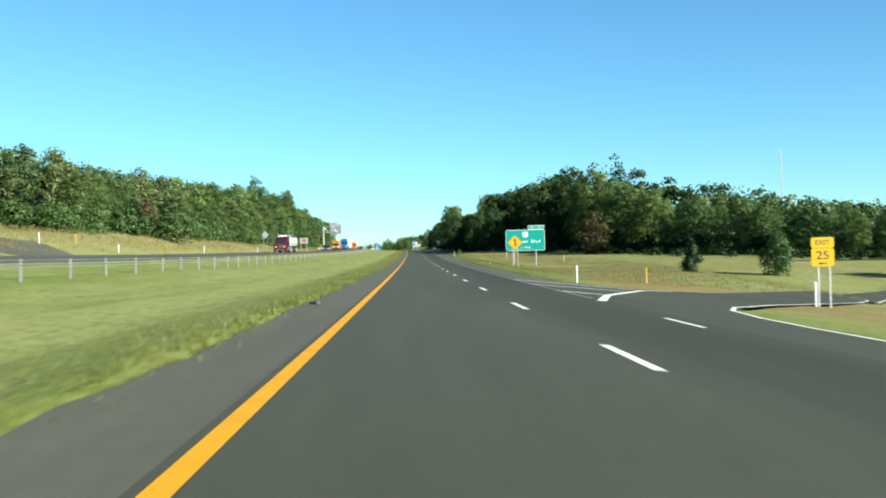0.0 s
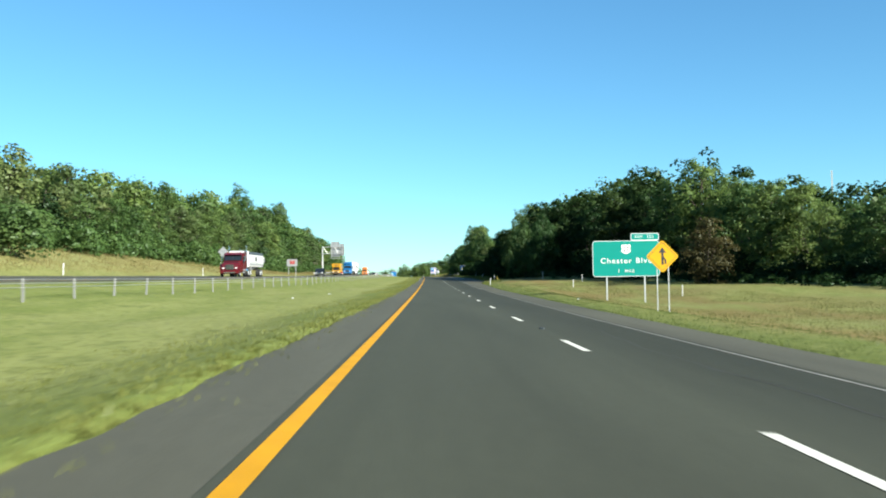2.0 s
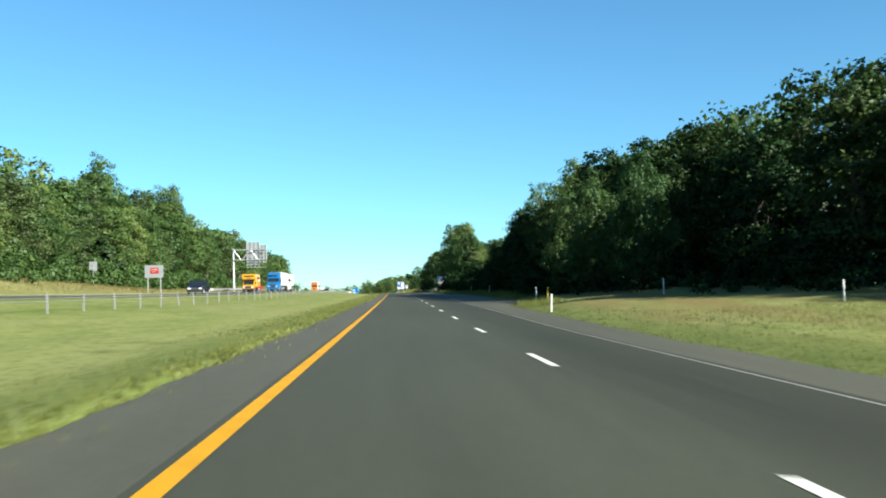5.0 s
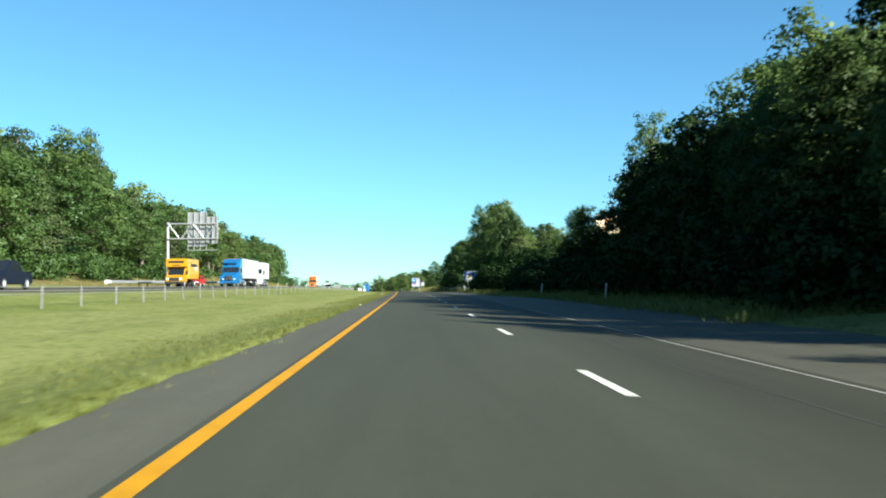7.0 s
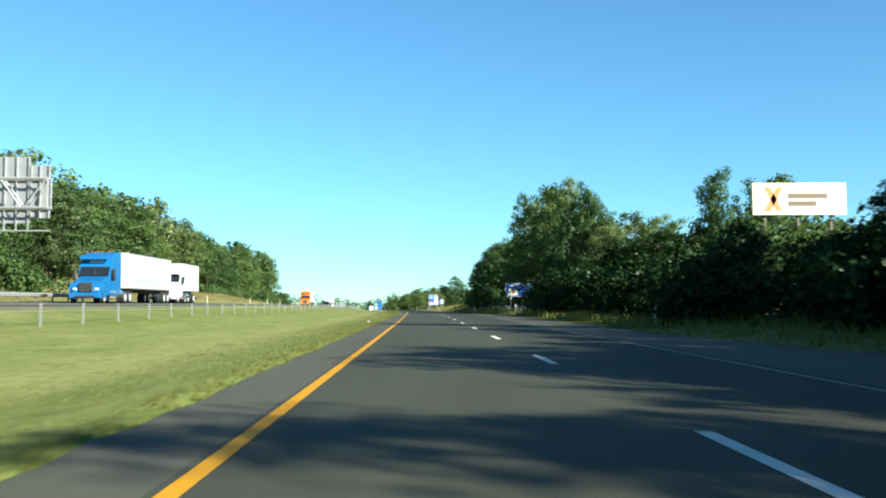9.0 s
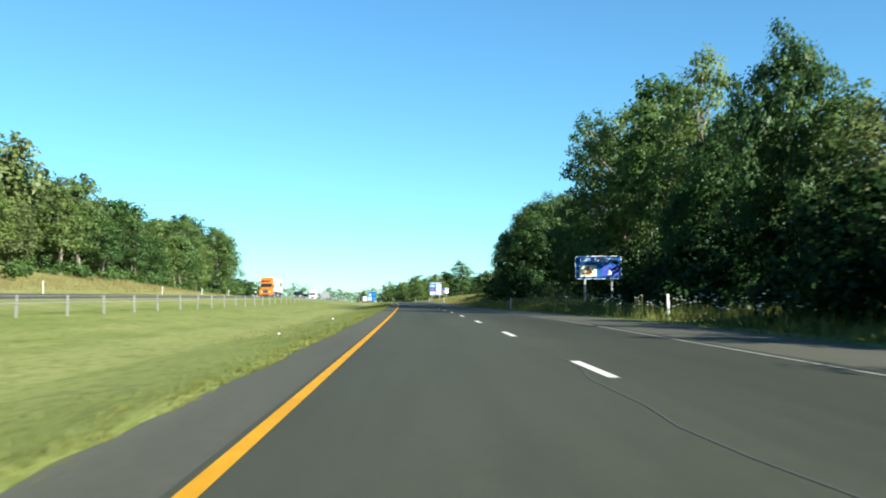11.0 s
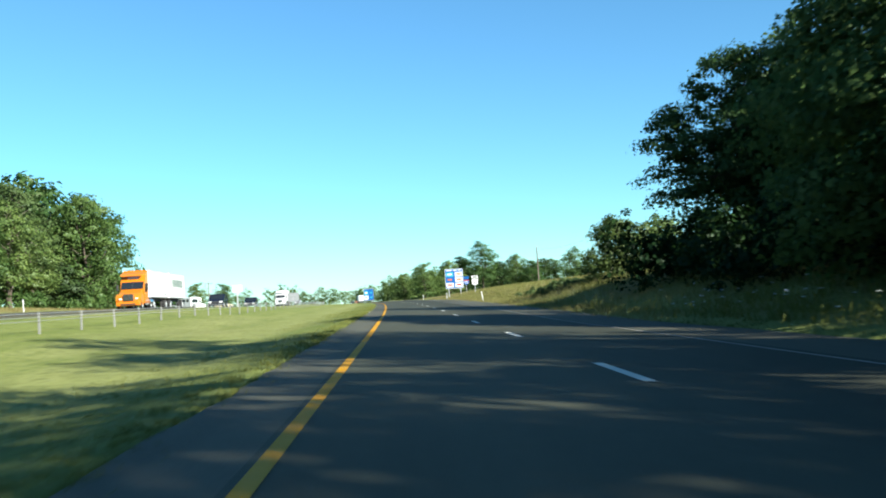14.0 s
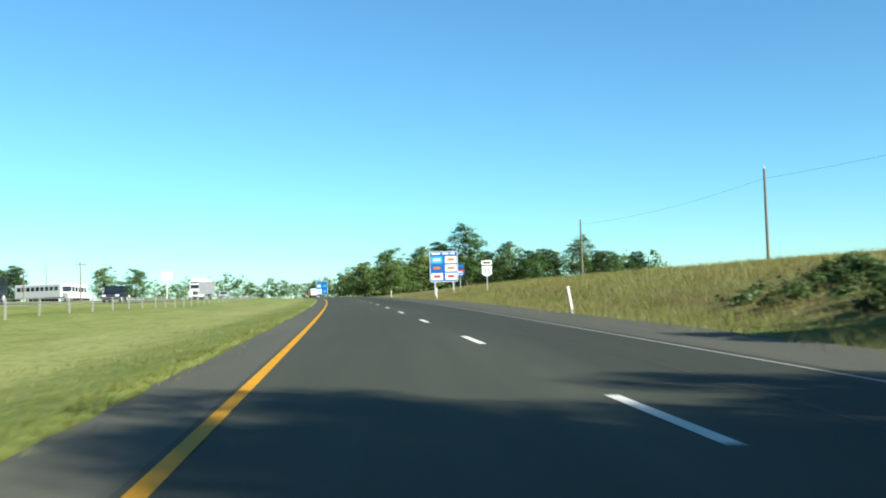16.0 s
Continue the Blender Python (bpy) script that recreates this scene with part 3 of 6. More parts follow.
def draped(name, lo, hi, y0, y1, lift, material, step=2.0, cols=8, parent=None):
    n = int(math.ceil((y1 - y0) / step))
    verts, faces = [], []
    for i in range(n + 1):
        y = y0 + (y1 - y0) * i / n
        a, b, x = lo(y), hi(y), float(road_x(y))
        for j in range(cols + 1):
            u = a + (b - a) * j / cols
            verts.append((x + u, y, float(road_z(y)) + offset_height(u, y) + lift))
    k = cols + 1
    for i in range(n):
        for j in range(cols):
            faces.append((i * k + j, i * k + j + 1, (i + 1) * k + j + 1, (i + 1) * k + j))
    ob = new(name, mesh_from(name, verts, faces, [material]))
    if parent is not None:
        ob.parent = parent
    return ob


def painted_path(name, pts, width, lift, material, parent):
    verts, faces = [], []
    dense = []
    for (a, b) in zip(pts[:-1], pts[1:]):
        m = max(1, int(math.hypot(b[0] - a[0], b[1] - a[1]) / 1.5))
        dense += [(a[0] + (b[0] - a[0]) * i / m, a[1] + (b[1] - a[1]) * i / m) for i in range(m)]
    dense.append(pts[-1])
    for i, (u, y) in enumerate(dense):
        p, q = dense[max(0, i - 1)], dense[min(len(dense) - 1, i + 1)]
        d = Vector((q[0] - p[0], q[1] - p[1])).normalized()
        for s in (-0.5, 0.5):
            uu, yy = u - d.y * s * width, y + d.x * s * width
            verts.append((float(road_x(yy)) + uu, yy, float(road_z(yy)) + offset_height(uu, yy) + lift))
    for i in range(len(dense) - 1):
        faces.append((2 * i, 2 * i + 2, 2 * i + 3, 2 * i + 1))
    ob = new(name, mesh_from(name, verts, faces, [material]))
    ob.parent = parent
    return ob


ramp = draped("exit_ramp", lambda y: 7.45 if y < 56 else ramp_far(y), ramp_near, -140, 128, 0.026, ASPHALT)
tagged(ramp, "dark asphalt exit ramp curving away past a painted gore", "ramp", kind="structure")
SHEAR = [(7.12, 31.5), (8.7, 38.6), (11.5, 47.0), (13.2, 52.1), (15.9, 56.2), (24.2, 65.2), (41.2, 82.2), (61, 104)]
painted_path("gore_line", SHEAR[:5], 0.3, 0.036, WHITE_PAINT, ramp)
painted_path("ramp_edge_line", SHEAR[4:], 0.15, 0.036, WORN_PAINT, ramp)
painted_path("gore_hatch", [(7.05, 59.5), (12.9, 52.6)], 0.5, 0.040, WHITE_PAINT, ramp)
painted_path("gore_hatch", [(7.05, 50.3), (11.3, 47.2)], 0.5, 0.040, WHITE_PAINT, ramp)
painted_path("gore_hatch", [(7.05, 40.6), (8.6, 38.9)], 0.5, 0.040, WHITE_PAINT, ramp)
painted_path("ramp_edge_line", [(10.1, -120), (10.1, 22), (10.3, 26), (11.0, 30.5), (12.2, 33.9), (13.3, 35.7), (15.8, 40.2), (19.8, 46.3), (34.4, 69.2), (55.6, 100)], 0.16, 0.036, WHITE_PAINT, ramp)
for y0 in (-5.1, 7.1, 19.3):
    painted_path("ramp_dash", [(6.8, y0), (6.8, y0 + 3)], 0.15, 0.04, WHITE_PAINT, road)
painted_path("gore_line", [(7.12, 33.0), (7.12, 62.0)], 0.12, 0.044, WORN_PAINT, road)
# the ramp that joins the opposite carriageway
oramp = draped("opposite_ramp", lambda y: -29.2 - 13 * max(0.0, min(1.0, (96 - y) / 40.0)) ** 1.4 - 5, lambda y: -29.15 - 13 * max(0.0, min(1.0, (90 - y) / 40.0)) ** 1.4, -140, 94, 0.024, SHOULDER)
tagged(oramp, "grey asphalt ramp joining the opposite carriageway", "ramp", kind="structure")


# worn marks: sealed cracks and skid marks lying on the lanes
def road_mark(name, pts, width, material, lift=0.034):
    return painted_path(name, pts, width, lift, material, road)


for u, y0, y1 in ((5.35, 66, 108), (5.5, 232, 262), (3.45, 364, 384), (5.2, 352, 372), (5.45, 396, 452), (5.3, 528, 556)):
    road_mark("sealed_crack", [(u + 0.16 * math.sin(y * 0.35) + 0.06 * math.sin(y * 1.3), float(y)) for y in np.arange(y0, y1, 1.5)], 0.03, TAR)


# trees
def unit(v):
    return v / (np.linalg.norm(v, axis=1)[:, None] + 1e-9)


def leaf_cloud(name, centres, radii, count, size, material, rng, squash=1.0, droop=0.3, shell=0.55, bunch=24, fill=0.22, spray=(1.5, 1.7)):
    """Leaves in flat tufts round the given lobes, with loose leaves between them."""
    centres, radii = np.asarray(centres, float), np.asarray(radii, float)
    w = radii ** 2
    tufts = max(4, count // bunch)
    lobe = rng.choice(len(radii), size=tufts, p=w / w.sum())
    td = unit(rng.normal(size=(tufts, 3)))
    td[:, 2] = np.where(td[:, 2] < -0.45, -td[:, 2] * 0.6, td[:, 2])
    lump = 1 + 0.2 * np.sin(td[:, 0] * 7 + lobe) * np.cos(td[:, 1] * 6 + td[:, 2] * 5)
    tr = radii[lobe] * lump * (shell + (1.06 - shell) * rng.random(tufts) ** 0.45)
    tc = centres[lobe] + td * tr[:, None] * np.array([1, 1, squash])
    wide = size * (spray[0] + spray[1] * rng.random(tufts))
    pick = rng.integers(0, tufts, size=count)
    off = rng.normal(size=(count, 3))
    off *= np.minimum(1.0, 1.7 / np.linalg.norm(off, axis=1))[:, None]
    off *= wide[pick][:, None] * np.array([0.62, 0.62, 0.34])
    off[:, 2] -= 0.22 * (off[:, 0] ** 2 + off[:, 1] ** 2) / wide[pick]
    d = td[pick]
    p = tc[pick] + off
    loose = rng.random(count) < fill
    n = int(loose.sum())
    ld = unit(rng.normal(size=(n, 3)))
    li = lobe[pick[loose]]
    p[loose] = centres[li] + ld * (radii[li] * (0.3 + 0.75 * rng.random(n) ** 0.6))[:, None] * np.array([1, 1, squash])
    d[loose] = ld
    nrm = unit(d * 0.6 + unit(off) * 0.5 + rng.normal(size=(count, 3)) * 0.4 + np.array([0, 0, 0.45]))
    t = np.cross(nrm, rng.normal(size=(count, 3)))
    t[:, 2] -= droop
    t = unit(t - nrm * (t * nrm).sum(1)[:, None])
    b = np.cross(nrm, t)
    s = (size * (0.55 + 0.9 * rng.random(count)))[:, None]
    wing = b * s * 0.42
    fold = nrm * s * 0.1
    verts = np.stack([p - t * s * 0.5 - fold, p - wing + fold, p + t * s * 0.6 - fold, p + wing + fold], 1).reshape(-1, 3)
    me = bpy.data.meshes.new(name)
    me.vertices.add(len(verts))
    me.vertices.foreach_set("co", verts.ravel())
    me.loops.add(count * 4)
    me.loops.foreach_set("vertex_index", np.arange(count * 4, dtype=np.int32))
    me.polygons.add(count)
    me.polygons.foreach_set("loop_start", np.arange(0, count * 4, 4, dtype=np.int32))
    me.materials.append(material)
    me.update(calc_edges=True)
    soft_n = unit(d * 0.55 + off / wide[pick][:, None] * 0.75 + nrm * 0.22 + np.array([0, 0, 0.12]))
    me.normals_split_custom_set(np.repeat(soft_n, 4, axis=0))
    return me


def branch(bm, p, q, r0, r1, rng, n=6, bend=0.15):
    p, q = Vector(p), Vector(q)
    last, lr = p, r0
    k = 3
    for i in range(1, k + 1):
        f = i / k
        at = p.lerp(q, f) + Vector(rng.normal(size=3)) * (q - p).length * bend * 0.3 * (f < 1)
        r = r0 + (r1 - r0) * f
        tube(bm, last, at, lr, r, n)
        last, lr = at, r


def tree_kind(name, height, width, leaves, size, material, seed, base=0.2, bark=None, lobes=11, squash=0.8, label="", form="round", sparse=False, bunch=48, spray=(1.9, 2.3), limb=0.006):
    """One kind of tree at the origin: trunk with limbs, and a crown of leaf sprays. Returned as a thing, to be copied."""
    rng = np.random.default_rng(seed)
    ob = thing("tree", Matrix.Identity(4), label, "tree")
    bm = B()
    top = height * 0.82
    tube(bm, (0, 0, -0.8), (0.0, 0, height * 0.12), height * 0.021, height * 0.015, 7)
    branch(bm, (0, 0, height * 0.12), (rng.normal() * 0.3, rng.normal() * 0.3, top), height * 0.015, height * 0.003, rng, 5)
    cs, rs = [], []
    for i in range(lobes):
        f = (i + 0.5) / lobes
        z = height * (base + (0.93 - base) * f)
        if form == "round":
            spread = width * 0.5 * math.sin(math.pi * min(0.95, 0.22 + 0.72 * f)) ** 0.8
        elif form == "tall":
            spread = width * 0.5 * (0.75 - 0.45 * f + 0.35 * math.sin(math.pi * f))
        else:
            spread = width * 0.5 * (1.02 - f)
        a = i * 2.4 + rng.random() * 0.9
        rr = width * (0.3 - 0.12 * f) * (0.75 + 0.5 * rng.random()) * min(1.0, (14.0 / lobes) ** 0.5)
        if form == "cone":
            rr = max(0.25, width * 0.33 * (1.1 - f))
        d = max(0.0, spread - rr * 0.75) * (0.55 + 0.55 * rng.random())
        c = (d * math.cos(a), d * math.sin(a), z)
        cs.append(c)
        rs.append(rr)
        branch(bm, (0, 0, max(height * 0.1, z - d * 0.7 - rr * 0.4)), (c[0], c[1], c[2]), height * limb, height * limb * 0.25, rng, 4)
        for k in range(6 if sparse else 1):
            q = Vector(c) + Vector(np.clip(rng.normal(size=3), -1.3, 1.3)) * rr * 0.5
            q.z = c[2] + (q.z - c[2]) * squash
            tube(bm, c, q, height * 0.0018, height * 0.0006, 3)
    if form == "round":
        cs.append((0, 0, height * 0.6))
        rs.append(width * 0.26)
    extra = 4 if form != "cone" else 0
    for i in range(extra):
        j = rng.integers(0, lobes)
        v = rng.normal(size=3)
        v[2] = abs(v[2])
        v /= np.linalg.norm(v)
        cs.append(tuple(np.array(cs[j]) + v * rs[j] * 0.95))
        rs.append(rs[j] * 0.45)
    part("trunk", bm, bark or BARK, ob)
    crown = new("crown", leaf_cloud("crown", cs, rs, leaves, size, material, rng, squash=squash if form != "cone" else 0.9, shell=0.4 if not sparse else 0.2, bunch=bunch, fill=0.1 if sparse else 0.2, spray=spray))
    crown.parent = ob
    return ob


KINDS = {
    "oak": tree_kind("oak", 15, 15, 28000, 0.26, LEAF, 1, base=0.09, lobes=30, squash=0.85, label="broad round oak in full dark green leaf"),
    "great_oak": tree_kind("great_oak", 13, 16, 64000, 0.21, LEAF, 15, base=0.06, lobes=34, squash=0.85, label="broad round oak standing alone in full leaf", bunch=120, spray=(3.0, 3.4)),
    "spreading_oak": tree_kind("spreading_oak", 17, 14, 34000, 0.22, LEAF_HALF_SHADED, 12, base=0.24, lobes=26, squash=0.5, form="tall", label="tall dark oak with layered limbs and sky between them", sparse=True, bunch=46),
    "maple": tree_kind("maple", 15, 9.5, 11000, 0.27, LEAF_SHADED, 2, base=0.1, lobes=22, label="tall broadleaf tree of the roadside wood, leaves darkened for shade"),
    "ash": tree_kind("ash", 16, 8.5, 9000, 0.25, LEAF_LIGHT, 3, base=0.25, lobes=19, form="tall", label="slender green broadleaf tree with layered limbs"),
    "hickory": tree_kind("hickory", 16, 9, 11000, 0.27, LEAF_SHADED, 14, base=0.15, lobes=20, form="tall", label="tall dark hickory in the shade of the wood"),
    "elm": tree_kind("elm", 14, 10, 11000, 0.25, LEAF_LIGHT, 4, base=0.12, lobes=22, label="full leafy green tree at the wood's edge"),
    "cottonwood": tree_kind("cottonwood", 18, 11, 8000, 0.3, LEAF_PALE, 5, base=0.28, bark=PALE_BARK, lobes=20, form="tall", label="tall pale green cottonwood with light bark showing between leaves", sparse=True),
    "sycamore": tree_kind("sycamore", 18, 13, 11500, 0.26, LEAF_LIGHT, 13, base=0.2, bark=PALE_BARK, lobes=26, form="tall", squash=0.7, label="tall open green tree with many pale twigs showing between leaves", sparse=True, bunch=45, limb=0.009),
    "edge_tree": tree_kind("edge_tree", 15, 8.5, 7500, 0.27, LEAF_LIGHT, 16, base=0.36, bark=PALE_BARK, lobes=18, form="tall", squash=0.7, label="tall slender green tree with its pale trunk bare below", sparse=True),
    "cedar": tree_kind("cedar", 9, 5, 3600, 0.3, LEAF_CONIFER, 6, base=0.08, lobes=9, form="cone", label="dark green cone-shaped cedar"),
    "locust": tree_kind("locust", 13, 9, 7500, 0.24, LEAF_PALE, 7, base=0.2, lobes=18, form="tall", label="light green locust tree with feathery open crown", sparse=True),
    "rusty": tree_kind("rusty", 9, 8, 8500, 0.22, LEAF_RUST, 17, base=0.08, lobes=18, label="brown-leaved half-dry tree at the wood's edge"),
    "bush": tree_kind("bush", 4.2, 5.5, 4200, 0.22, LEAF, 8, base=0.12, lobes=14, label="round leafy green bush among tall grass"),
    "pale_bush": tree_kind("pale_bush", 5, 6.5, 9500, 0.19, LEAF_YELLOW, 9, base=0.06, lobes=18, label="large yellow-green bush on the grass bank"),
    "back": tree_kind("back", 15, 10, 3400, 0.5, LEAF_LIGHT, 10, base=0.15, lobes=20, label="dense green tree deep in the wood"),
    "back_light": tree_kind("back_light", 15, 10, 3400, 0.5, LEAF_PALE, 11, base=0.15, lobes=18, form="tall", label="light green tree standing behind the wood's edge"),
}
TALL = {"edge_tree": 15, "great_oak": 13, "hickory": 16, "oak": 15, "spreading_oak": 17, "maple": 15, "ash": 16, "elm": 14, "cottonwood": 18, "sycamore": 18, "cedar": 9, "locust": 13, "rusty": 9, "bush": 4.2, "pale_bush": 5, "back": 15, "back_light": 15}
trng = np.random.default_rng(77)


def plant(kind, x, y, height=None, width=1.0, group="", sink=0.15, label="", dz=0.0):
    src = KINDS[kind]
    tall = TALL[kind]
    s = (height or tall) / tall
    m = Matrix.Translation((x, y, ground_z(x, y) - sink + dz)) @ Matrix.Rotation(trng.random() * 6.28, 4, "Z")
    ob = copy_thing(src, m)
    ob.scale = (s * width, s * width, s)
    if label:
        ob["label"] = label
    if group:
        ob["group"] = group
    return ob


# the wood on the hill across the opposite carriageway
LEFT_TOP_Y = [0, 100, 185, 280, 370, 430, 480, 540, 580, 622]
LEFT_TOP = [19, 17, 17.5, 20, 23, 22.5, 21, 19, 20, 21]


def left_wood():
    y = 10.0
    while y < 602:
        wide = float(np.interp(y, [0, 60, 200, 260, 600], [46, 45, 41, 39, 41]))
        top = float(np.interp(y, LEFT_TOP_Y, LEFT_TOP))
        for row, kinds in enumerate((("elm", "locust", "ash", "elm", "cedar", "locust", "elm", "cottonwood"), ("back", "back_light", "back", "locust", "back_light", "cottonwood", "ash"))):
            u = -(wide + row * 7.0 + trng.random() * 4)
            yy = y + trng.random() * 6
            kind = kinds[trng.integers(len(kinds))]
            if row == 0 and 300 < yy < 560 and trng.random() < 0.5:
                kind = "edge_tree"
            p = place(u, yy)
            room = float(road_z(yy)) + top - p.z
            h = max(6.0, room * (0.74 + 0.42 * trng.random()) * (0.66 + 0.2 * (yy > 540) if row == 0 else 0.97))
            if kind == "cedar":
                h = min(h, 10)
            plant(kind, p.x, yy, h, 1.25 if row == 0 else 1.05, group="trees of the hillside wood", sink=0.5)
        y += 8.0


def wood_mass(name, trees, label, material, seed):
    """The deep part of a wood, too dense to tell its trees apart."""
    rng = np.random.default_rng(seed)
    cs, rs = [], []
    for x, y, z, h, w in trees:
        for k in range(7):
            f = k / 6.0
            a = rng.random() * 6.28
            r = w * (0.34 - 0.12 * f)
            d = w * 0.28 * math.sin(math.pi * (0.2 + 0.75 * f))
            cs.append((x + d * math.cos(a), y + d * math.sin(a), z + h * (0.12 + 0.78 * f)))
            rs.append(r)
    me = leaf_cloud(name, cs, rs, len(trees) * 1300, 0.6, material, rng, shell=0.5)
    return tagged(new(name, me), label, "woodland", kind="stuff")


def deep_left():
    trees = []
    y = 8.0
    while y < 606:
        wide = float(np.interp(y, [0, 60, 200, 260, 600], [46, 45, 41, 39, 41]))
        top = float(np.interp(y, LEFT_TOP_Y, LEFT_TOP))
        for row in (2, 3):
            p = place(-(wide + row * 6.5 + 3 * trng.random()), y + 4 * trng.random())
            h = (float(road_z(p.y)) + top - p.z) * (0.85 + 0.22 * trng.random())
            trees.append((p.x, p.y, p.z - 1, h + 1, 10.5))
        y += 7.5
    wood_mass("deep_wood", trees, "dense green woodland on the hill behind the edge trees", LEAF_LIGHT, 21)


RIGHT_TOP_Y = [90, 130, 150, 165, 180, 200, 215, 236, 250, 262, 300, 314, 320, 330, 338, 346, 352, 366, 374, 390, 398, 406, 414, 422, 438, 470]
RIGHT_TOP = [4.5, 5.5, 6.5, 8, 10.2, 15, 17.8, 15.5, 11.5, 10.8, 11, 10.5, 8.5, 6.5, 4.7, 4.6, 6.5, 6.5, 7, 7.5, 8, 10, 12.5, 14, 15.5, 15]
BACK_TOP_Y = [90, 130, 150, 165, 180, 200, 215, 232, 240, 262, 286, 299, 307, 313, 319, 326, 331, 336, 342, 366, 380, 400, 420, 438, 470]
BACK_TOP = [4.5, 5, 6, 7.2, 8.8, 12, 15, 17, 17.5, 16, 16.8, 16.6, 14.2, 12.8, 14.8, 16.3, 12.5, 5.8, 5.2, 5.5, 7.5, 9, 13.5, 16.5, 17]
RIGHT_NEAR_Y = [90, 150, 180, 205, 218, 232, 246, 255, 263, 380, 420, 470]
RIGHT_NEAR = [72, 58, 48, 42, 38, 31, 26, 21.5, 17.5, 17, 18, 20]


def right_wood():
    y = 100.0
    while y < 446:
        near = float(np.interp(y, RIGHT_NEAR_Y, RIGHT_NEAR))
        # Shade-darkened kinds; lighter ones are picked where the wood is sunlit.
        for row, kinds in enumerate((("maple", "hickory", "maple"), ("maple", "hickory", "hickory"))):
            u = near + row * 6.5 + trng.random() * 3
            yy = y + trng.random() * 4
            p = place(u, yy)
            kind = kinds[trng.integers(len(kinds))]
            if yy < 226:
                kind = ("elm", "ash", "oak", "elm", "ash")[trng.integers(5)]
            if row and 276 < yy < 336:
                kind = ("ash", "elm", "sycamore")[int(yy) % 3]
            if 420.5 < yy < 428.5 or yy > 431:
                continue
            if yy > 392:
                kind = ("elm", "ash", "cottonwood", "sycamore")[trng.integers(4)]
                u, p = u + 3.0, place(u + 3.0, yy)
            top = float(np.interp(yy, BACK_TOP_Y, BACK_TOP)) if row else float(np.interp(yy, RIGHT_TOP_Y, RIGHT_TOP))
            h = max(3.2, (float(road_z(yy)) + top - p.z) * (0.86 + 0.18 * trng.random()))
            plant(kind, p.x, yy, h, 1.05 if h > 8 else 1.35, group="trees of the roadside wood", sink=0.3)
        y += 6.2


def deep_right():
    trees = []
    y = 96.0
    while y < 408:
        near, top = float(np.interp(y, RIGHT_NEAR_Y, RIGHT_NEAR)), float(np.interp(y, BACK_TOP_Y, BACK_TOP))
        for row in (2, 3, 4):
            p = place(near + row * 6.5 + 3 * trng.random(), y + 4 * trng.random())
            # Back rows, hidden by the front ones, raised to block the sun.
            rise = 2.5 * (row - 1) * float(np.interp(y, [232, 246, 322, 332], [0, 1, 1, 0]))
            h = (float(road_z(p.y)) + top + rise - p.z) * (0.84 + 0.16 * trng.random())
            trees.append((p.x, p.y, p.z - 1, h + 1, 9.5))
        y += 6.5
    # Shade is set by leaf colour here: darkest between y 206 and 268.
    wood_mass("deep_wood", [t for t in trees if 206 < t[1] < 268], "dense woodland behind the roadside trees, leaves darkened for shade", LEAF_SHADED, 22)
    wood_mass("deep_wood", [t for t in trees if not 206 < t[1] < 268], "dense green woodland behind the roadside trees", LEAF_HALF_SHADED, 23)


def shrub_band(name, rows, label, seed, size=0.3, per=480, material=None):
    """Low brush along a wood's edge."""
    rng = np.random.default_rng(seed)
    cs, rs = [], []
    for u, y, h in rows:
        p = place(u, y)
        for k in range(3):
            cs.append((p.x + rng.normal() * 0.9, p.y + rng.normal() * 0.9, p.z + h * (0.2 + 0.3 * k)))
            rs.append(h * (0.55 - 0.1 * k))
    me = leaf_cloud(name, cs, rs, len(rows) * per, size, material or LEAF_LIGHT, rng, shell=0.5)
    return tagged(new(name, me), label, "undergrowth", kind="stuff")


left_wood()
deep_left()
right_wood()
deep_right()
shrub_band("undergrowth", [(-float(np.interp(y, [0, 60, 200, 260, 600], [42, 41, 38, 36.5, 39])) - 3 * trng.random(), y + 2 * trng.random(), (1.6 + 3.2 * trng.random()) * (0.45 if y > 400 else 0.8)) for y in np.arange(20, 612, 2.6)], "leafy brush along the foot of the hillside wood", 31)
# Brush in shade-darkened leaves, standing in for the wood's dark foot.
shrub_band("undergrowth", [(float(np.interp(y, RIGHT_NEAR_Y, RIGHT_NEAR)) - 2.5 + 3 * trng.random(), y + trng.random(), (1.4 + 2.6 * trng.random()) * (0.3 if 430 < y < 447 else 1.0)) for y in np.arange(150, 452, 1.8)] + [(float(np.interp(y, RIGHT_NEAR_Y, RIGHT_NEAR)) - 3 - 6 * trng.random(), y, 0.5 + 0.8 * trng.random()) for y in np.arange(120, 250, 0.8)], "leafy brush at the foot of the roadside wood, darkened for shade", 32, size=0.22, per=620, material=LEAF_SHADED)
shrub_band("undergrowth", [(20.5 + 6 * trng.random(), y, 2.6 + 2.6 * trng.random()) for y in np.arange(408, 474, 0.7)], "leafy brush under the open trees by the blue sign", 34, size=0.22, per=620, material=LEAF_HALF_SHADED)
# Shade-darkened leaves again, for the dark ground under the oaks.
shrub_band("undergrowth", [(15.5 + 9 * trng.random(), y, 1.2 + 2.6 * trng.random()) for y in np.arange(483, 522, 0.5)], "leafy brush round the broad oaks, darkened for shade", 35, size=0.22, per=620, material=LEAF_SHADED)
shrub_band("brambles", [(16.5 + 5 * trng.random(), y, 0.6 + 0.9 * trng.random()) for y in np.arange(450, 483, 1.3)], "green brambles and saplings on the grassy slope", 33, size=0.2, per=420, material=LEAF_PALE)
# single trees
plant("great_oak", 16.7, 493, 13.0, 1.0, sink=0.6)
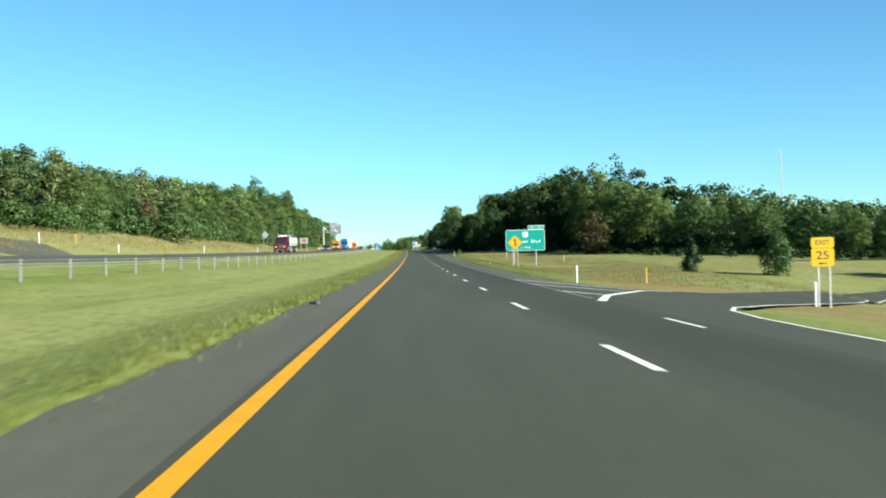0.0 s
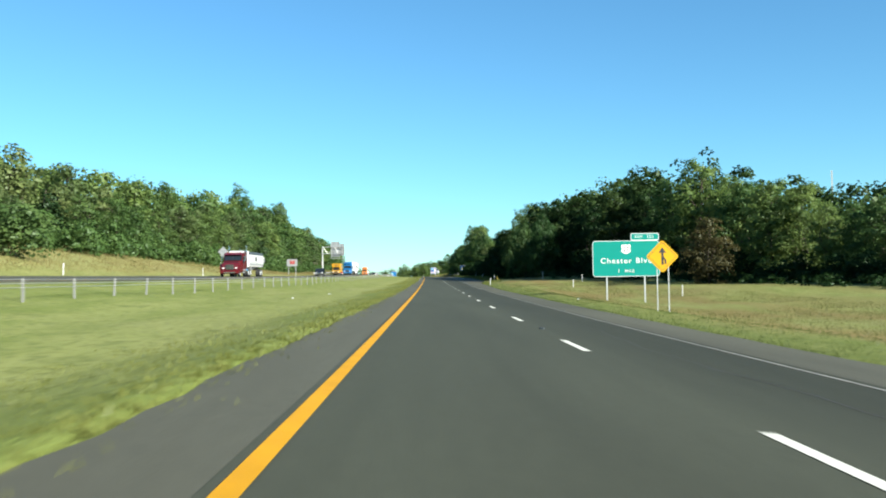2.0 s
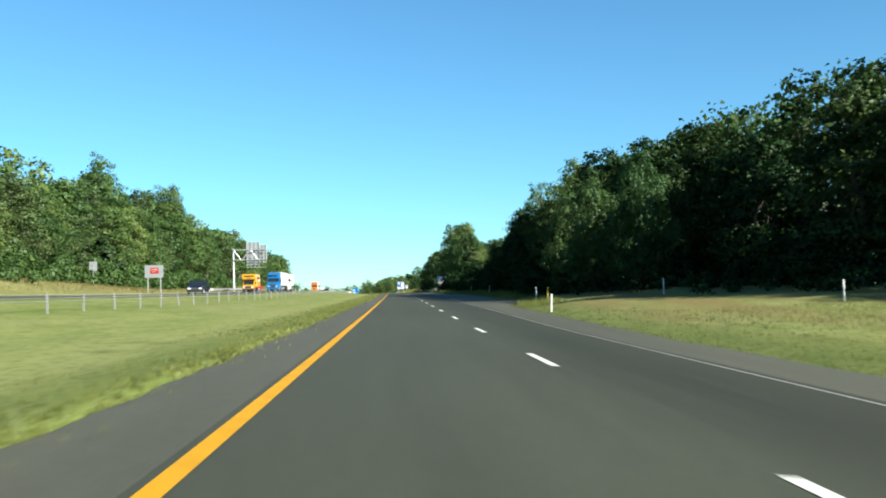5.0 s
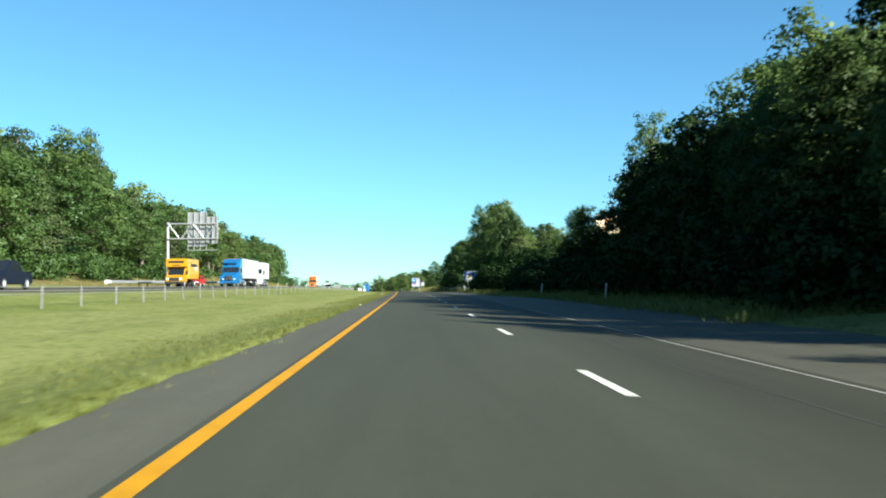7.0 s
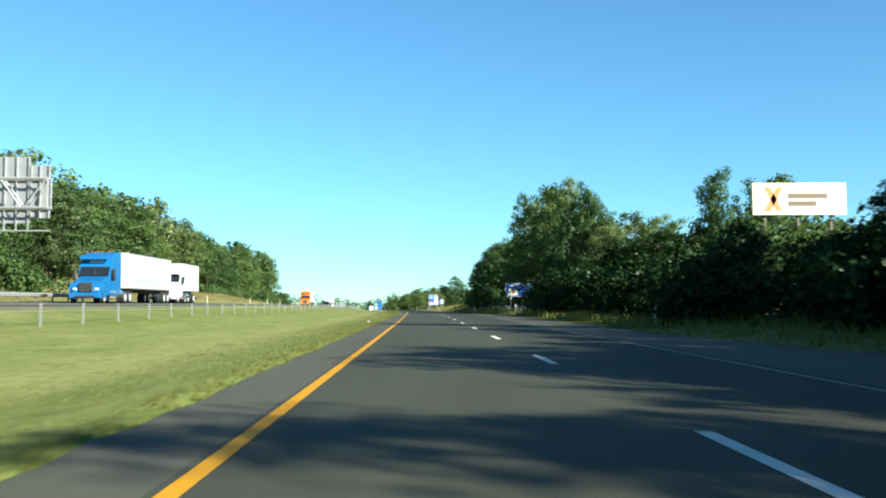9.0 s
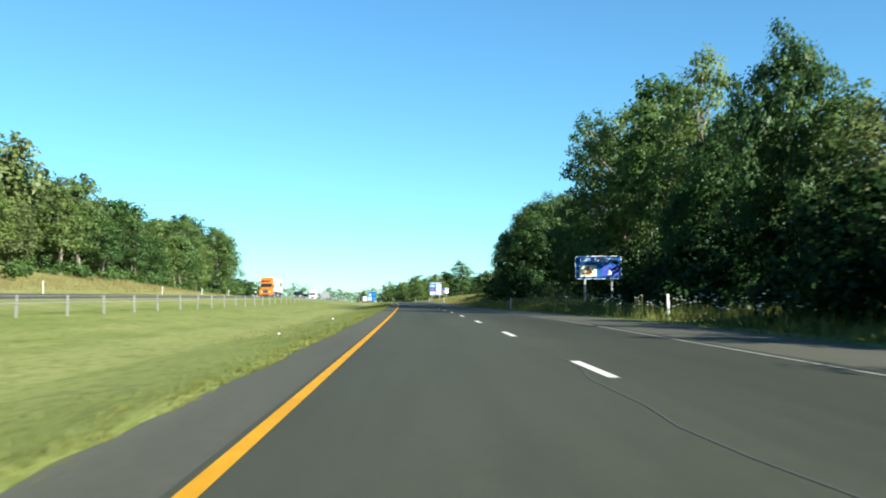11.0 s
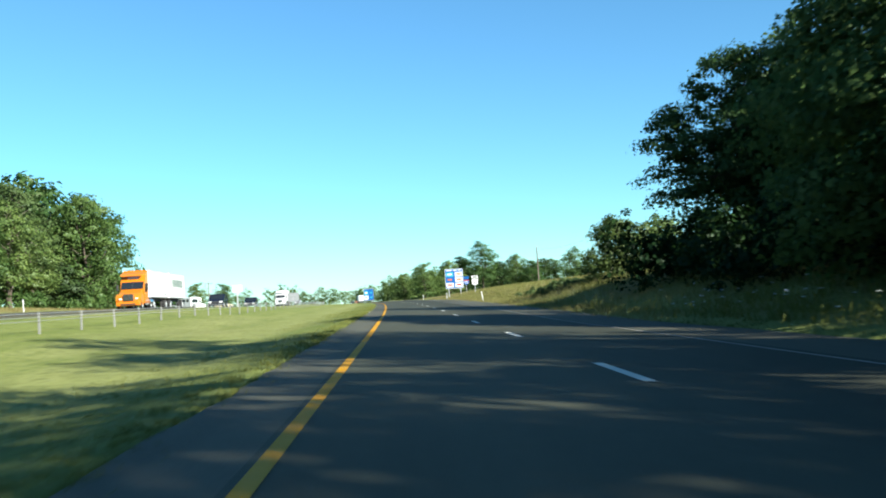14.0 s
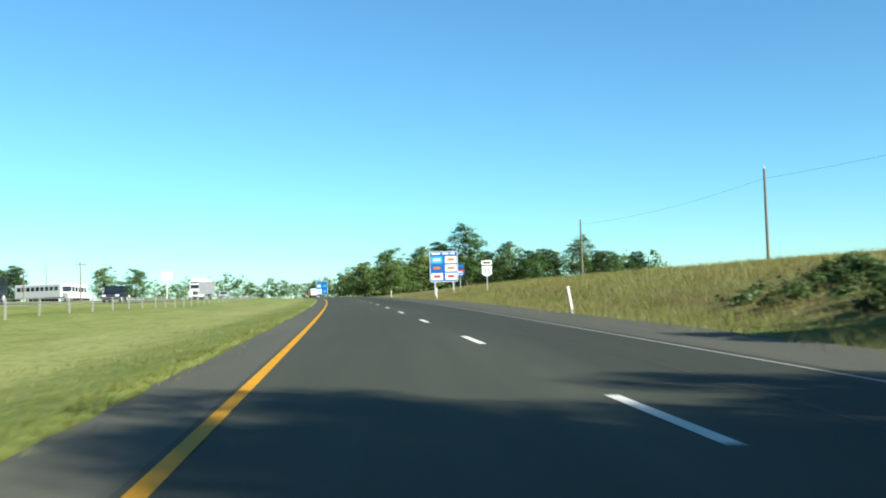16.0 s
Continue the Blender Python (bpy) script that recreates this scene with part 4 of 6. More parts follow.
# Two trees added beside the oak to widen its shade on the road.
plant("oak", 14.4, 487.5, 10.2, 0.85, label="leafy dark tree added before the broad oak for road shade", sink=0.4)
plant("oak", 19.0, 485.0, 10.0, 0.75, label="smaller dark tree added beside the broad oak for road shade", sink=0.4)
plant("sycamore", 18.6, 456, 18, 0.95, label="tall open tree with pale twigs beside the blue sign", sink=0.3)
plant("sycamore", 18.4, 469.5, 20, 0.84, sink=0.3)
plant("oak", 20.0, 416.5, 14.6, 0.6, label="dense tree at the shoulder's edge", sink=0.3)
plant("sycamore", 20.3, 434.5, 18.5, 0.75, label="tall open tree at the shoulder's edge", sink=0.3)
plant("edge_tree", 20.4, 450.5, 18, 0.95, label="tall slender tree behind the blue sign", sink=0.3)
plant("edge_tree", 22.5, 461, 19, 0.95, label="tall slender tree behind the blue sign", sink=0.3)
plant("edge_tree", 19.8, 443.5, 18.5, 1.0, label="tall open tree with a pale trunk behind the blue sign", sink=0.3)
# tall shade trees on the bank
plant("spreading_oak", 16.8, 519.0, 13.3, 1.1, label="tall dark oak whose layered limbs hang over the bank", sink=0.3)
plant("spreading_oak", 20.5, 522.5, 11.8, 1.0, sink=0.3)
plant("spreading_oak", 22.0, 513.5, 14.8, 1.0, sink=0.3)
plant("oak", 19.5, 517.5, 12.8, 0.75, label="dark leafy tree on the bank", sink=0.3)
plant("bush", 17.5, 529.0, 4.0, 1.1, sink=0.3)
plant("bush", 15.8, 533.0, 2.4, 1.2, sink=0.2)
# Hidden behind the bank oaks: trees added to keep the bank in shade.
for back_x, back_y, back_h in ((26.5, 509, 14), (31, 503, 13.5), (28, 497, 13), (35, 508, 14), (25, 520, 12), (31, 516, 13), (38, 499, 14)):
    plant("maple", back_x, back_y, back_h, 1.15, group="trees of the roadside wood", sink=0.3)
plant("pale_bush", 13.9, 542, 5.0, 1.0, sink=0.2)
plant("bush", 17.6, 544, 4.2, 1.0, sink=0.2)
# dense trees at the wood's corner and the tall light one above it
plant("oak", 21.5, 247, 11.5, 0.62, label="dense dark tree at the wood's corner", sink=0.3)
plant("oak", 19.0, 254, 10.5, 0.62, label="dense dark tree at the wood's corner", sink=0.3)
plant("oak", 18.0, 261, 10.0, 0.6, label="dense dark tree at the wood's edge", sink=0.3)
plant("oak", 18.5, 269, 10.0, 0.62, label="dense dark tree at the wood's edge", sink=0.3)
plant("oak", 18.5, 279, 10.0, 0.62, label="dense dark tree at the wood's edge", sink=0.3)
plant("sycamore", 25.5, 329, 17.6, 0.72, label="tall light green tree rising above the wood", sink=0.3)
plant("elm", 19.5, 426, 12, 0.85, sink=0.3)
plant("elm", 22.5, 430, 12.5, 0.85, sink=0.3)
plant("elm", 34.5, 396, 12, 1.0, sink=0.3)
plant("elm", 37.5, 400, 13, 1.0, sink=0.3)
plant("elm", 27.6, 388, 12.6, 0.62, sink=0.3)
plant("oak", 17.2, 471.5, 8.6, 0.8, label="low dense tree under the tall open trees", sink=0.3)
plant("elm", 18.2, 476.5, 8.2, 0.85, sink=0.3)
plant("oak", 19.0, 429.0, 9.5, 0.75, label="low dense tree at the shoulder's edge", sink=0.3)
for far_kind, far_u, far_y, far_h in (("elm", -42, 603, 19), ("ash", -43, 610, 19.5), ("elm", -42, 617, 17), ("back", -49, 602, 22.5), ("ash", -50, 609, 22), ("back", -49.5, 616, 20), ("back", -56, 607, 22), ("back_light", -57, 615, 20)):
    far_spot = place(far_u, far_y)
    plant(far_kind, far_spot.x, far_y, far_h + float(road_z(far_y)) - far_spot.z, 1.1, group="trees of the hillside wood", sink=0.5)
plant("rusty", 36.5, 192, 8.6, 0.95, sink=0.3)
plant("rusty", -40.5, 157, 6.0, 0.7, sink=0.3)
plant("bush", -35.5, 152.5, 4.6, 1.35, label="wide dark low tree on the grass before the wood", sink=0.2)
plant("cedar", -38.5, 143, 6.5, 1.0, sink=0.2)
plant("ash", -45, 366, 20, 1.1)
plant("cottonwood", -47.5, 355, 18, 0.9)
for high_kind, high_x, high_y, high_top, high_w, high_label in (("ash", -54.5, 355, 28.8, 0.85, "tall round-headed tree standing above the hillside wood"), ("cottonwood", -45.5, 376, 25.2, 0.6, "tall thin-topped cottonwood standing above the hillside wood")):
    plant(high_kind, high_x, high_y, high_top + float(road_z(high_y)) - ground_z(high_x, high_y), high_w, label=high_label)
plant("cedar", -45, 398, 14, 1.0)
plant("cedar", 29.8, 101, 4.6, 0.9, label="small dark pine standing alone on the mown grass")
plant("bush", 37.6, 98, 3.8, 0.75, label="small round young tree on the mown grass")
plant("bush", 52, 92, 5.0, 1.0)
plant("elm", 60, 116, 8.0, 1.1)
# far trees past the end of the drive
for x, y, h, k in ((-3, 735, 10, "elm"), (4, 742, 10, "elm"), (8, 748, 11.5, "maple"), (14, 752, 16, "ash"), (24, 752, 11, "elm"), (33, 760, 10, "maple"), (42, 760, 13, "ash"), (50, 765, 9, "elm"), (58, 770, 9, "maple"), (20, 765, 10, "maple"), (38, 775, 10, "elm"), (28, 748, 9, "elm"), (46, 758, 9, "maple"), (-9, 745, 8, "elm"),
                   (-72, 800, 9, "elm"), (-83, 810, 10, "elm"), (-104, 800, 11, "maple"), (-110, 806, 10, "elm"), (-92, 690, 9, "elm"), (-60, 640, 6.5, "elm"), (-53, 628, 6.0, "bush"), (-49, 636, 5.0, "bush"), (-66, 652, 6.5, "elm"), (-122, 700, 6, "bush"), (-112, 690, 5.5, "bush"), (-130, 690, 7, "elm")):
    plant(k, x, y, h, 1.4, group="distant trees", sink=0.3)
trees = []
for i in range(75):
    f = i / 74.0
    if f < 0.62 and i % 4:
        continue
    x, y = -150 + 190 * f + 6 * trng.random(), 1120 + 60 * math.sin(f * 5) - 150 * f + 20 * trng.random()
    trees.append((x, y, ground_z(x, y) - 1, 9 + 5 * trng.random() + 3 * math.sin(f * 9), 17))
for i in range(26):
    x, y = -12 + 80 * trng.random(), 765 + 25 * trng.random()
    trees.append((x, y, ground_z(x, y) - 1, 6.5 + 4 * trng.random(), 9))
wood_mass("far_wood", trees, "distant green tree line along the horizon", LEAF, 23)


# signs: faces towards -y, x to the right
def rounded(w, h, r=0.12, n=4):
    pts = []
    for cx, cz, a0 in ((w / 2 - r, h / 2 - r, 0), (-w / 2 + r, h / 2 - r, 90), (-w / 2 + r, -h / 2 + r, 180), (w / 2 - r, -h / 2 + r, 270)):
        for i in range(n + 1):
            a = radians(a0 + 90 * i / n)
            pts.append((cx + r * math.cos(a), cz + r * math.sin(a)))
    return pts


def plate(name, w, h, x, z, y, material, parent, label="", r=0.1, thick=0.012):
    bm = B()
    prism(bm, [(x + a, z + b) for a, b in rounded(w, h, min(r, w * 0.3, h * 0.3))], y - thick, y)
    return part(name, bm, material, parent, label)


def sign_posts(parent, xs, bottom, top, r=0.07, y=0.1):
    for x in xs:
        bm = B()
        w = parent.matrix_world.translation
        g = ground_z(w.x + x, w.y) - w.z - 0.3
        box(bm, x - r, x + r, y - r * 0.6, y + r * 0.6, g, top, 0.01)
        part("post", bm, GALV, parent, "grey steel post")


def board(name, w, h, z, material, parent, border=None, r=0.15, x=0.0, rim=0.05):
    back = plate(name, w, h, x, z, 0.03, ALU if border is None else border, parent, r=r, thick=0.03)
    plate("panel_face", w - 2 * rim, h - 2 * rim, x, z, 0.0, material, back, r=r * 0.8, thick=0.006)
    return back


def shield(parent, x, z, s, body, y=-0.012, kind="us"):
    bm = B()
    if kind == "us":
        pts = [(-0.5, 0.3), (-0.42, 0.5), (-0.2, 0.44), (0, 0.5), (0.2, 0.44), (0.42, 0.5), (0.5, 0.3), (0.43, 0.05), (0.5, -0.25), (0.25, -0.43), (0, -0.5), (-0.25, -0.43), (-0.5, -0.25), (-0.43, 0.05)]
    else:
        pts = [(-0.45, 0.4), (-0.3, 0.5), (0, 0.44), (0.3, 0.5), (0.45, 0.4), (0.5, 0.1), (0.4, -0.2), (0, -0.5), (-0.4, -0.2), (-0.5, 0.1)]
    prism(bm, [(x + a * s, z + b * s) for a, b in pts], y - 0.01, y)
    sh = part("route_shield", bm, SIGN_WHITE if kind == "us" else SIGN_BLUE, parent, "white route shield" if kind == "us" else "blue route shield")
    text_part("number", body, s * 0.72, SIGN_BLACK if kind == "us" else SIGN_WHITE, sh, pose(x, y - 0.015, z - s * 0.02, 90, 0, 0), squeeze=0.85)
    return sh


def exit_sign():
    w, h = 6.27, 3.35
    ob = thing("highway_sign", pose(19.26, 158.4, 1.62, 0, 0, 0), "large green highway exit sign with white lettering on two steel posts", "road sign")
    b = board("sign_panel", w, h, h / 2, SIGN_GREEN, ob, SIGN_WHITE, 0.3, rim=0.05)
    tab = board("exit_tab", 2.65, 0.66, h + 0.34, SIGN_GREEN, ob, SIGN_WHITE, 0.15, x=w / 2 - 1.35, rim=0.055)
    text_part("lettering", "EXIT", 0.3, SIGN_WHITE, tab, pose(1.2, -0.012, h + 0.34, 90, 0, 0), squeeze=1.05, spacing=1.15)
    text_part("lettering", "151", 0.42, SIGN_WHITE, tab, pose(2.3, -0.012, h + 0.34, 90, 0, 0), squeeze=1.0, spacing=1.15)
    text_part("lettering", "Chester Blvd", 0.7, SIGN_WHITE, b, pose(0, -0.012, 1.46, 90, 0, 0), squeeze=1.06, spacing=1.22)
    text_part("lettering", "1", 0.52, SIGN_WHITE, b, pose(-0.7, -0.012, 0.52, 90, 0, 0))
    text_part("lettering", "MILE", 0.37, SIGN_WHITE, b, pose(0.3, -0.012, 0.5, 90, 0, 0), squeeze=1.1, spacing=1.15)
    shield(b, 0.0, 2.55, 0.9, "27")
    sign_posts(ob, (-w / 2 + 1.3, w / 2 - 1.42), 0, 0.3, 0.065)


def merge_sign():
    ob = thing("merge_sign", pose(13.58, 119.9, 2.47), "yellow diamond merging-traffic sign on two thin posts", "road sign")
    s = 0.84

    def diamond(q, y0, y1):
        bm = B()
        k = q * 0.08
        prism(bm, [(q, -k), (q, k), (k, q), (-k, q), (-q, k), (-q, -k), (-k, -q), (k, -q)], y0, y1)
        return bm
    p = part("sign_panel", diamond(s, 0.0, 0.02), SIGN_YELLOW, ob)
    bm = B()
    for q, w_ in ((s - 0.06, 0.022),):
        for a in range(4):
            r = Matrix.Rotation(radians(90 * a), 4, "Y")
            pts = [r @ Vector(v) for v in ((q, -0.006, 0), (0, -0.006, q), (0, -0.006, q - w_ * 1.4), (q - w_ * 1.4, -0.006, 0))]
            bm.faces.new([bm.verts.new(v) for v in pts])
    part("border", bm, SIGN_BLACK, p)
    bm = B()
    prism(bm, [(-0.055, -0.45), (0.055, -0.45), (0.055, -0.15), (0.055, 0.2), (0.2, 0.2), (0.0, 0.5), (-0.2, 0.2), (-0.055, 0.2)], -0.012, -0.004)
    part("arrow", bm, SIGN_BLACK, p, "black merge arrow")
    bm = B()
    prism(bm, [(0.055, -0.12), (0.06, 0.02), (0.2, -0.2), (0.2, -0.42), (0.12, -0.42), (0.12, -0.24)], -0.012, -0.004)
    part("arrow", bm, SIGN_BLACK, p, "black joining arrow")
    sign_posts(ob, (-0.3, 0.32), 0, 0.1, 0.03, 0.05)


def exit_speed_sign():
    p = place(20.6, 46.5)
    ob = thing("exit_speed_sign", pose(p.x, p.y, 0.05), "yellow exit advisory speed sign on a steel post", "road sign")
    a = plate("sign_panel", 1.1, 0.5, 0, 1.12, 0.0, SIGN_YELLOW, ob, thick=0.02)
    b = plate("sign_panel", 1.1, 0.86, 0, 0.42, 0.0, SIGN_YELLOW, ob, thick=0.02)
    text_part("lettering", "EXIT", 0.32, SIGN_BLACK, a, pose(0, -0.026, 1.12, 90, 0, 0), squeeze=1.1)
    text_part("lettering", "25", 0.56, SIGN_BLACK, b, pose(0, -0.026, 0.5, 90, 0, 0), squeeze=1.2)
    text_part("lettering", "MPH", 0.16, SIGN_BLACK, b, pose(0, -0.026, 0.12, 90, 0, 0), squeeze=1.2)
    sign_posts(ob, (0.35, -0.2), 0, 0.6, 0.035, 0.05)


def lodging_sign():
    w, h = 3.8, 1.9
    ob = thing("lodging_sign", pose(14.33, 444.1, 6.6), "weathered blue lodging sign with two logo plates, in tree shade", "road sign")
    b = board("sign_panel", w, h, h / 2, SIGN_BLUE, ob, SIGN_WHITE, 0.2, rim=0.05)
    text_part("lettering", "LODGING-EXIT", 0.36, SIGN_WHITE, b, pose(-0.1, -0.012, 1.56, 90, 0, 0), squeeze=1.12)
    q = plate("logo_plate", 1.4, 0.92, -0.85, 0.68, -0.008, mat("faded_cream_plate", (0.62, 0.6, 0.42), 0.5, vary=0.25, scale=3), b, "faded cream logo plate", 0.04)
    bm = B()
    prism(bm, [(-1.05, 0.34), (-0.72, 0.34), (-0.62, 0.62), (-0.78, 0.98), (-1.0, 0.98), (-0.94, 0.62)], -0.03, -0.024)
    part("emblem", bm, SIGN_ORANGE, q, "faded orange emblem")
    q = plate("logo_plate", 1.4, 0.92, 0.92, 0.68, -0.008, mat("deep_blue_plate", (0.02, 0.05, 0.3), 0.5, vary=0.2, scale=3), b, "dark blue logo plate with white rim", 0.04)
    bm = B()
    prism(bm, [(0.75, 0.34), (1.1, 0.34), (1.02, 0.7), (0.85, 0.75)], -0.03, -0.024)
    part("emblem", bm, SIGN_WHITE, q)
    sign_posts(ob, (-1.1, 1.1), 0, 0.3, 0.08)


def logo_panels(ob, w, h, rows, z0, parent):
    i = 0
    for r, row in enumerate(rows):
        for c, (m, m2) in enumerate(row):
            n = len(row)
            pw, ph = w / n * 0.82, (h * 0.82) / len(rows) * 0.82
            x = -w / 2 + w * (c + 0.5) / n
            z = z0 + h * 0.04 + h * 0.82 * (len(rows) - r - 0.5) / len(rows)
            q = plate("logo_plate", pw, ph, x, z, -0.008, m, parent, r=0.06)
            bm = B()
            box(bm, x - pw * 0.3, x + pw * 0.3, -0.03, -0.024, z - ph * 0.16, z + ph * 0.2)
            part("emblem", bm, m2, q)
            i += 1


def service_sign(x, y, z, w, h, rows, label, header=True):
    ob = thing("service_sign", pose(x, y, z), label, "road sign")
    b = board("sign_panel", w, h, h / 2, SIGN_BLUE, ob, SIGN_WHITE, 0.2, rim=0.06)
    logo_panels(ob, w, h, rows, 0, b)
    if header:
        for x0, x1 in ((-0.42, -0.12), (-0.04, 0.18), (0.24, 0.4)):
            bm = B()
            box(bm, x0 * w, x1 * w, -0.014, -0.008, h * 0.9, h * 0.95)
            part("lettering_bar", bm, SIGN_WHITE, b)
    sign_posts(ob, (-w * 0.33, w * 0.33), 0, 0.3, 0.09)
    return ob


def route_marker(x, y, z, s, banner, body, kind, label):
    ob = thing("route_marker", pose(x, y, z), label, "road sign")
    if kind == "us":
        q = plate("banner", s, s * 0.42, 0, s * 0.78, 0.0, SIGN_WHITE, ob, "white banner plate")
        bm = B()
        box(bm, -s * 0.34, s * 0.34, -0.022, -0.016, s * 0.68, s * 0.86)
        part("lettering_bar", bm, SIGN_BLACK, q)
        shield(ob, 0, 0, s, body, 0.0)
    else:
        sh = shield(ob, 0, 0, s * 1.05, body, 0.0, "interstate")
        bm = B()
        prism(bm, [(-0.47 * s, 0.42 * s), (0.47 * s, 0.42 * s), (0.5 * s, 0.24 * s), (-0.5 * s, 0.24 * s)], -0.022, -0.012)
        part("crown_band", bm, SIGN_RED, sh, "red band")
        plate("banner", s, s * 0.42, 0, s * 0.82, 0.0, SIGN_BLUE, ob)
    sign_posts(ob, (0,), 0, s * 0.4, 0.04, 0.04)


exit_sign()
merge_sign()
exit_speed_sign()
lodging_sign()
service_sign(2.95, 644.5, 7.75, 3.3, 3.6, [[(SIGN_LIGHT_BLUE, SIGN_WHITE), (SIGN_WHITE, SIGN_ORANGE)], [(SIGN_BLUE, SIGN_ORANGE), (SIGN_WHITE, SIGN_ORANGE)], [(SIGN_WHITE, SIGN_RED), (SIGN_WHITE, SIGN_RED)]], "blue traveller-services sign with six bright logo plates")
service_sign(-31.0, 935, 8.2, 4.6, 5.4, [[(SIGN_LIGHT_BLUE, SIGN_WHITE), (SIGN_BLUE, SIGN_LIGHT_BLUE)], [(SIGN_WHITE, SIGN_LIGHT_BLUE), (SIGN_BLUE, SIGN_LIGHT_BLUE)]], "distant blue services sign over the crest of the road", False)
route_marker(5.6, 620, 8.3, 1.0, "", "35", "us", "white route marker with black number and banner")
route_marker(5.4, 652, 8.9, 1.05, "", "70", "interstate", "blue and red interstate route marker on a post")


# signs across the median, seen from behind or set for wrong-way drivers
def wrong_way_sign():
    ob = thing("wrong_way_sign", pose(-31.75, 301.5, 6.1), "grey sign back with a small red wrong-way sign, on two posts", "road sign")
    b = plate("sign_panel", 2.5, 1.7, 0, 0.85, 0.03, ALU, ob, thick=0.03)
    r = plate("warning_plate", 1.15, 0.8, 0.05, 0.95, -0.01, SIGN_RED, b, "red wrong-way plate", thick=0.01)
    text_part("lettering", "WRONG", 0.24, SIGN_WHITE, r, pose(0.05, -0.03, 1.1, 90, 0, 0), squeeze=1.05)
    text_part("lettering", "WAY", 0.24, SIGN_WHITE, r, pose(0.05, -0.03, 0.82, 90, 0, 0), squeeze=1.05)
    sign_posts(ob, (-0.85, 0.85), 0, 0.2, 0.07)


def sign_back(x, y, z, w, h, diamond, label):
    ob = thing("road_sign", pose(x, y, z), label, "road sign")
    bm = B()
    if diamond:
        prism(bm, [(w / 2, 0), (0, h / 2), (-w / 2, 0), (0, -h / 2)], -0.01, 0.01)
    else:
        prism(bm, rounded(w, h, 0.06), -0.01, 0.01)
    p = part("sign_panel", bm, ALU, ob)
    bm = B()
    for dz in (-h * 0.2, h * 0.2):
        box(bm, -w * 0.28, w * 0.28, -0.04, -0.012, dz - 0.03, dz + 0.03)
    part("brace", bm, GALV, p)
    sign_posts(ob, (-w * 0.22, w * 0.22) if diamond else (0,), 0, 0.2, 0.035, -0.03)


wrong_way_sign()
sign_back(-32.1, 225, 7.0, 1.7, 1.7, True, "bare grey back of a diamond warning sign on two posts")
sign_back(-37.3, 293, 7.5, 1.0, 1.2, False, "bare grey back of a small rectangular sign")
sign_back(-33.0, 690, 8.6, 2.6, 2.0, False, "wide grey sign back beside the opposite carriageway")


def gantry():
    """Cantilever arm with sign panels seen from behind."""
    base = place(-30.5, 365.1)
    ob = thing("sign_gantry", pose(base.x, base.y, base.z), "grey steel cantilever sign gantry with panels seen from behind", "sign gantry")
    top = 13.15 - base.z
    bm = B()
    tube(bm, (0, 0, -0.3), (0, 0, top + 0.15), 0.26, 0.2, 14)
    box(bm, -0.5, 0.5, -0.5, 0.5, -0.3, 0.12, 0.03)
    part("column", bm, GALV, ob, smooth=False)
    L, dep = 6.6, 2.05
    for z in (top - 0.05, top - dep):
        for dy in (-0.35, 0.35):
            bm = B()
            tube(bm, (0, dy, z), (L, dy, z), 0.1, 0.09, 8)
            part("chord", bm, GALV, ob)
    for i in range(4):
        bm = B()
        x0, x1 = L * i / 4 + 0.15, L * (i + 1) / 4 - 0.1
        for dy in (-0.35, 0.35):
            if i % 2 == 0:
                tube(bm, (x0, dy, top - 0.1), (x1, dy, top - dep + 0.05), 0.05, None, 6)
            else:
                tube(bm, (x0, dy, top - dep + 0.05), (x1, dy, top - 0.1), 0.05, None, 6)
        part("brace", bm, GALV, ob)
    bm = B()
    tube(bm, (L, -0.35, top), (L, -0.35, top - dep), 0.06, None, 6)
    tube(bm, (L, 0.35, top), (L, 0.35, top - dep), 0.06, None, 6)
    part("end_frame", bm, GALV, ob)
    for x0, x1, z0, z1 in ((2.55, 5.1, top - 3.05, top + 1.55), (5.14, 6.5, top - 2.7, top + 0.95)):
        bm = B()
        box(bm, x0, x1, 0.5, 0.54, z0, z1, 0.01)
        pn = part("sign_panel", bm, ALU, ob, "bare aluminium sign back")
        n = max(2, int((x1 - x0) / 0.85))
        for i in range(n + 1):
            bm = B()
            x = x0 + 0.06 + (x1 - x0 - 0.12) * i / n
            box(bm, x - 0.035, x + 0.035, 0.36, 0.498, z0 - 0.5 * (x0 < 5), z1)
            part("stiffener", bm, GALV, pn)
    bm = B()
    box(bm, 2.5, 6.6, 0.3, 0.36, top - 3.6, top - 3.52)
    part("walkway_rail", bm, GALV, ob)


gantry()


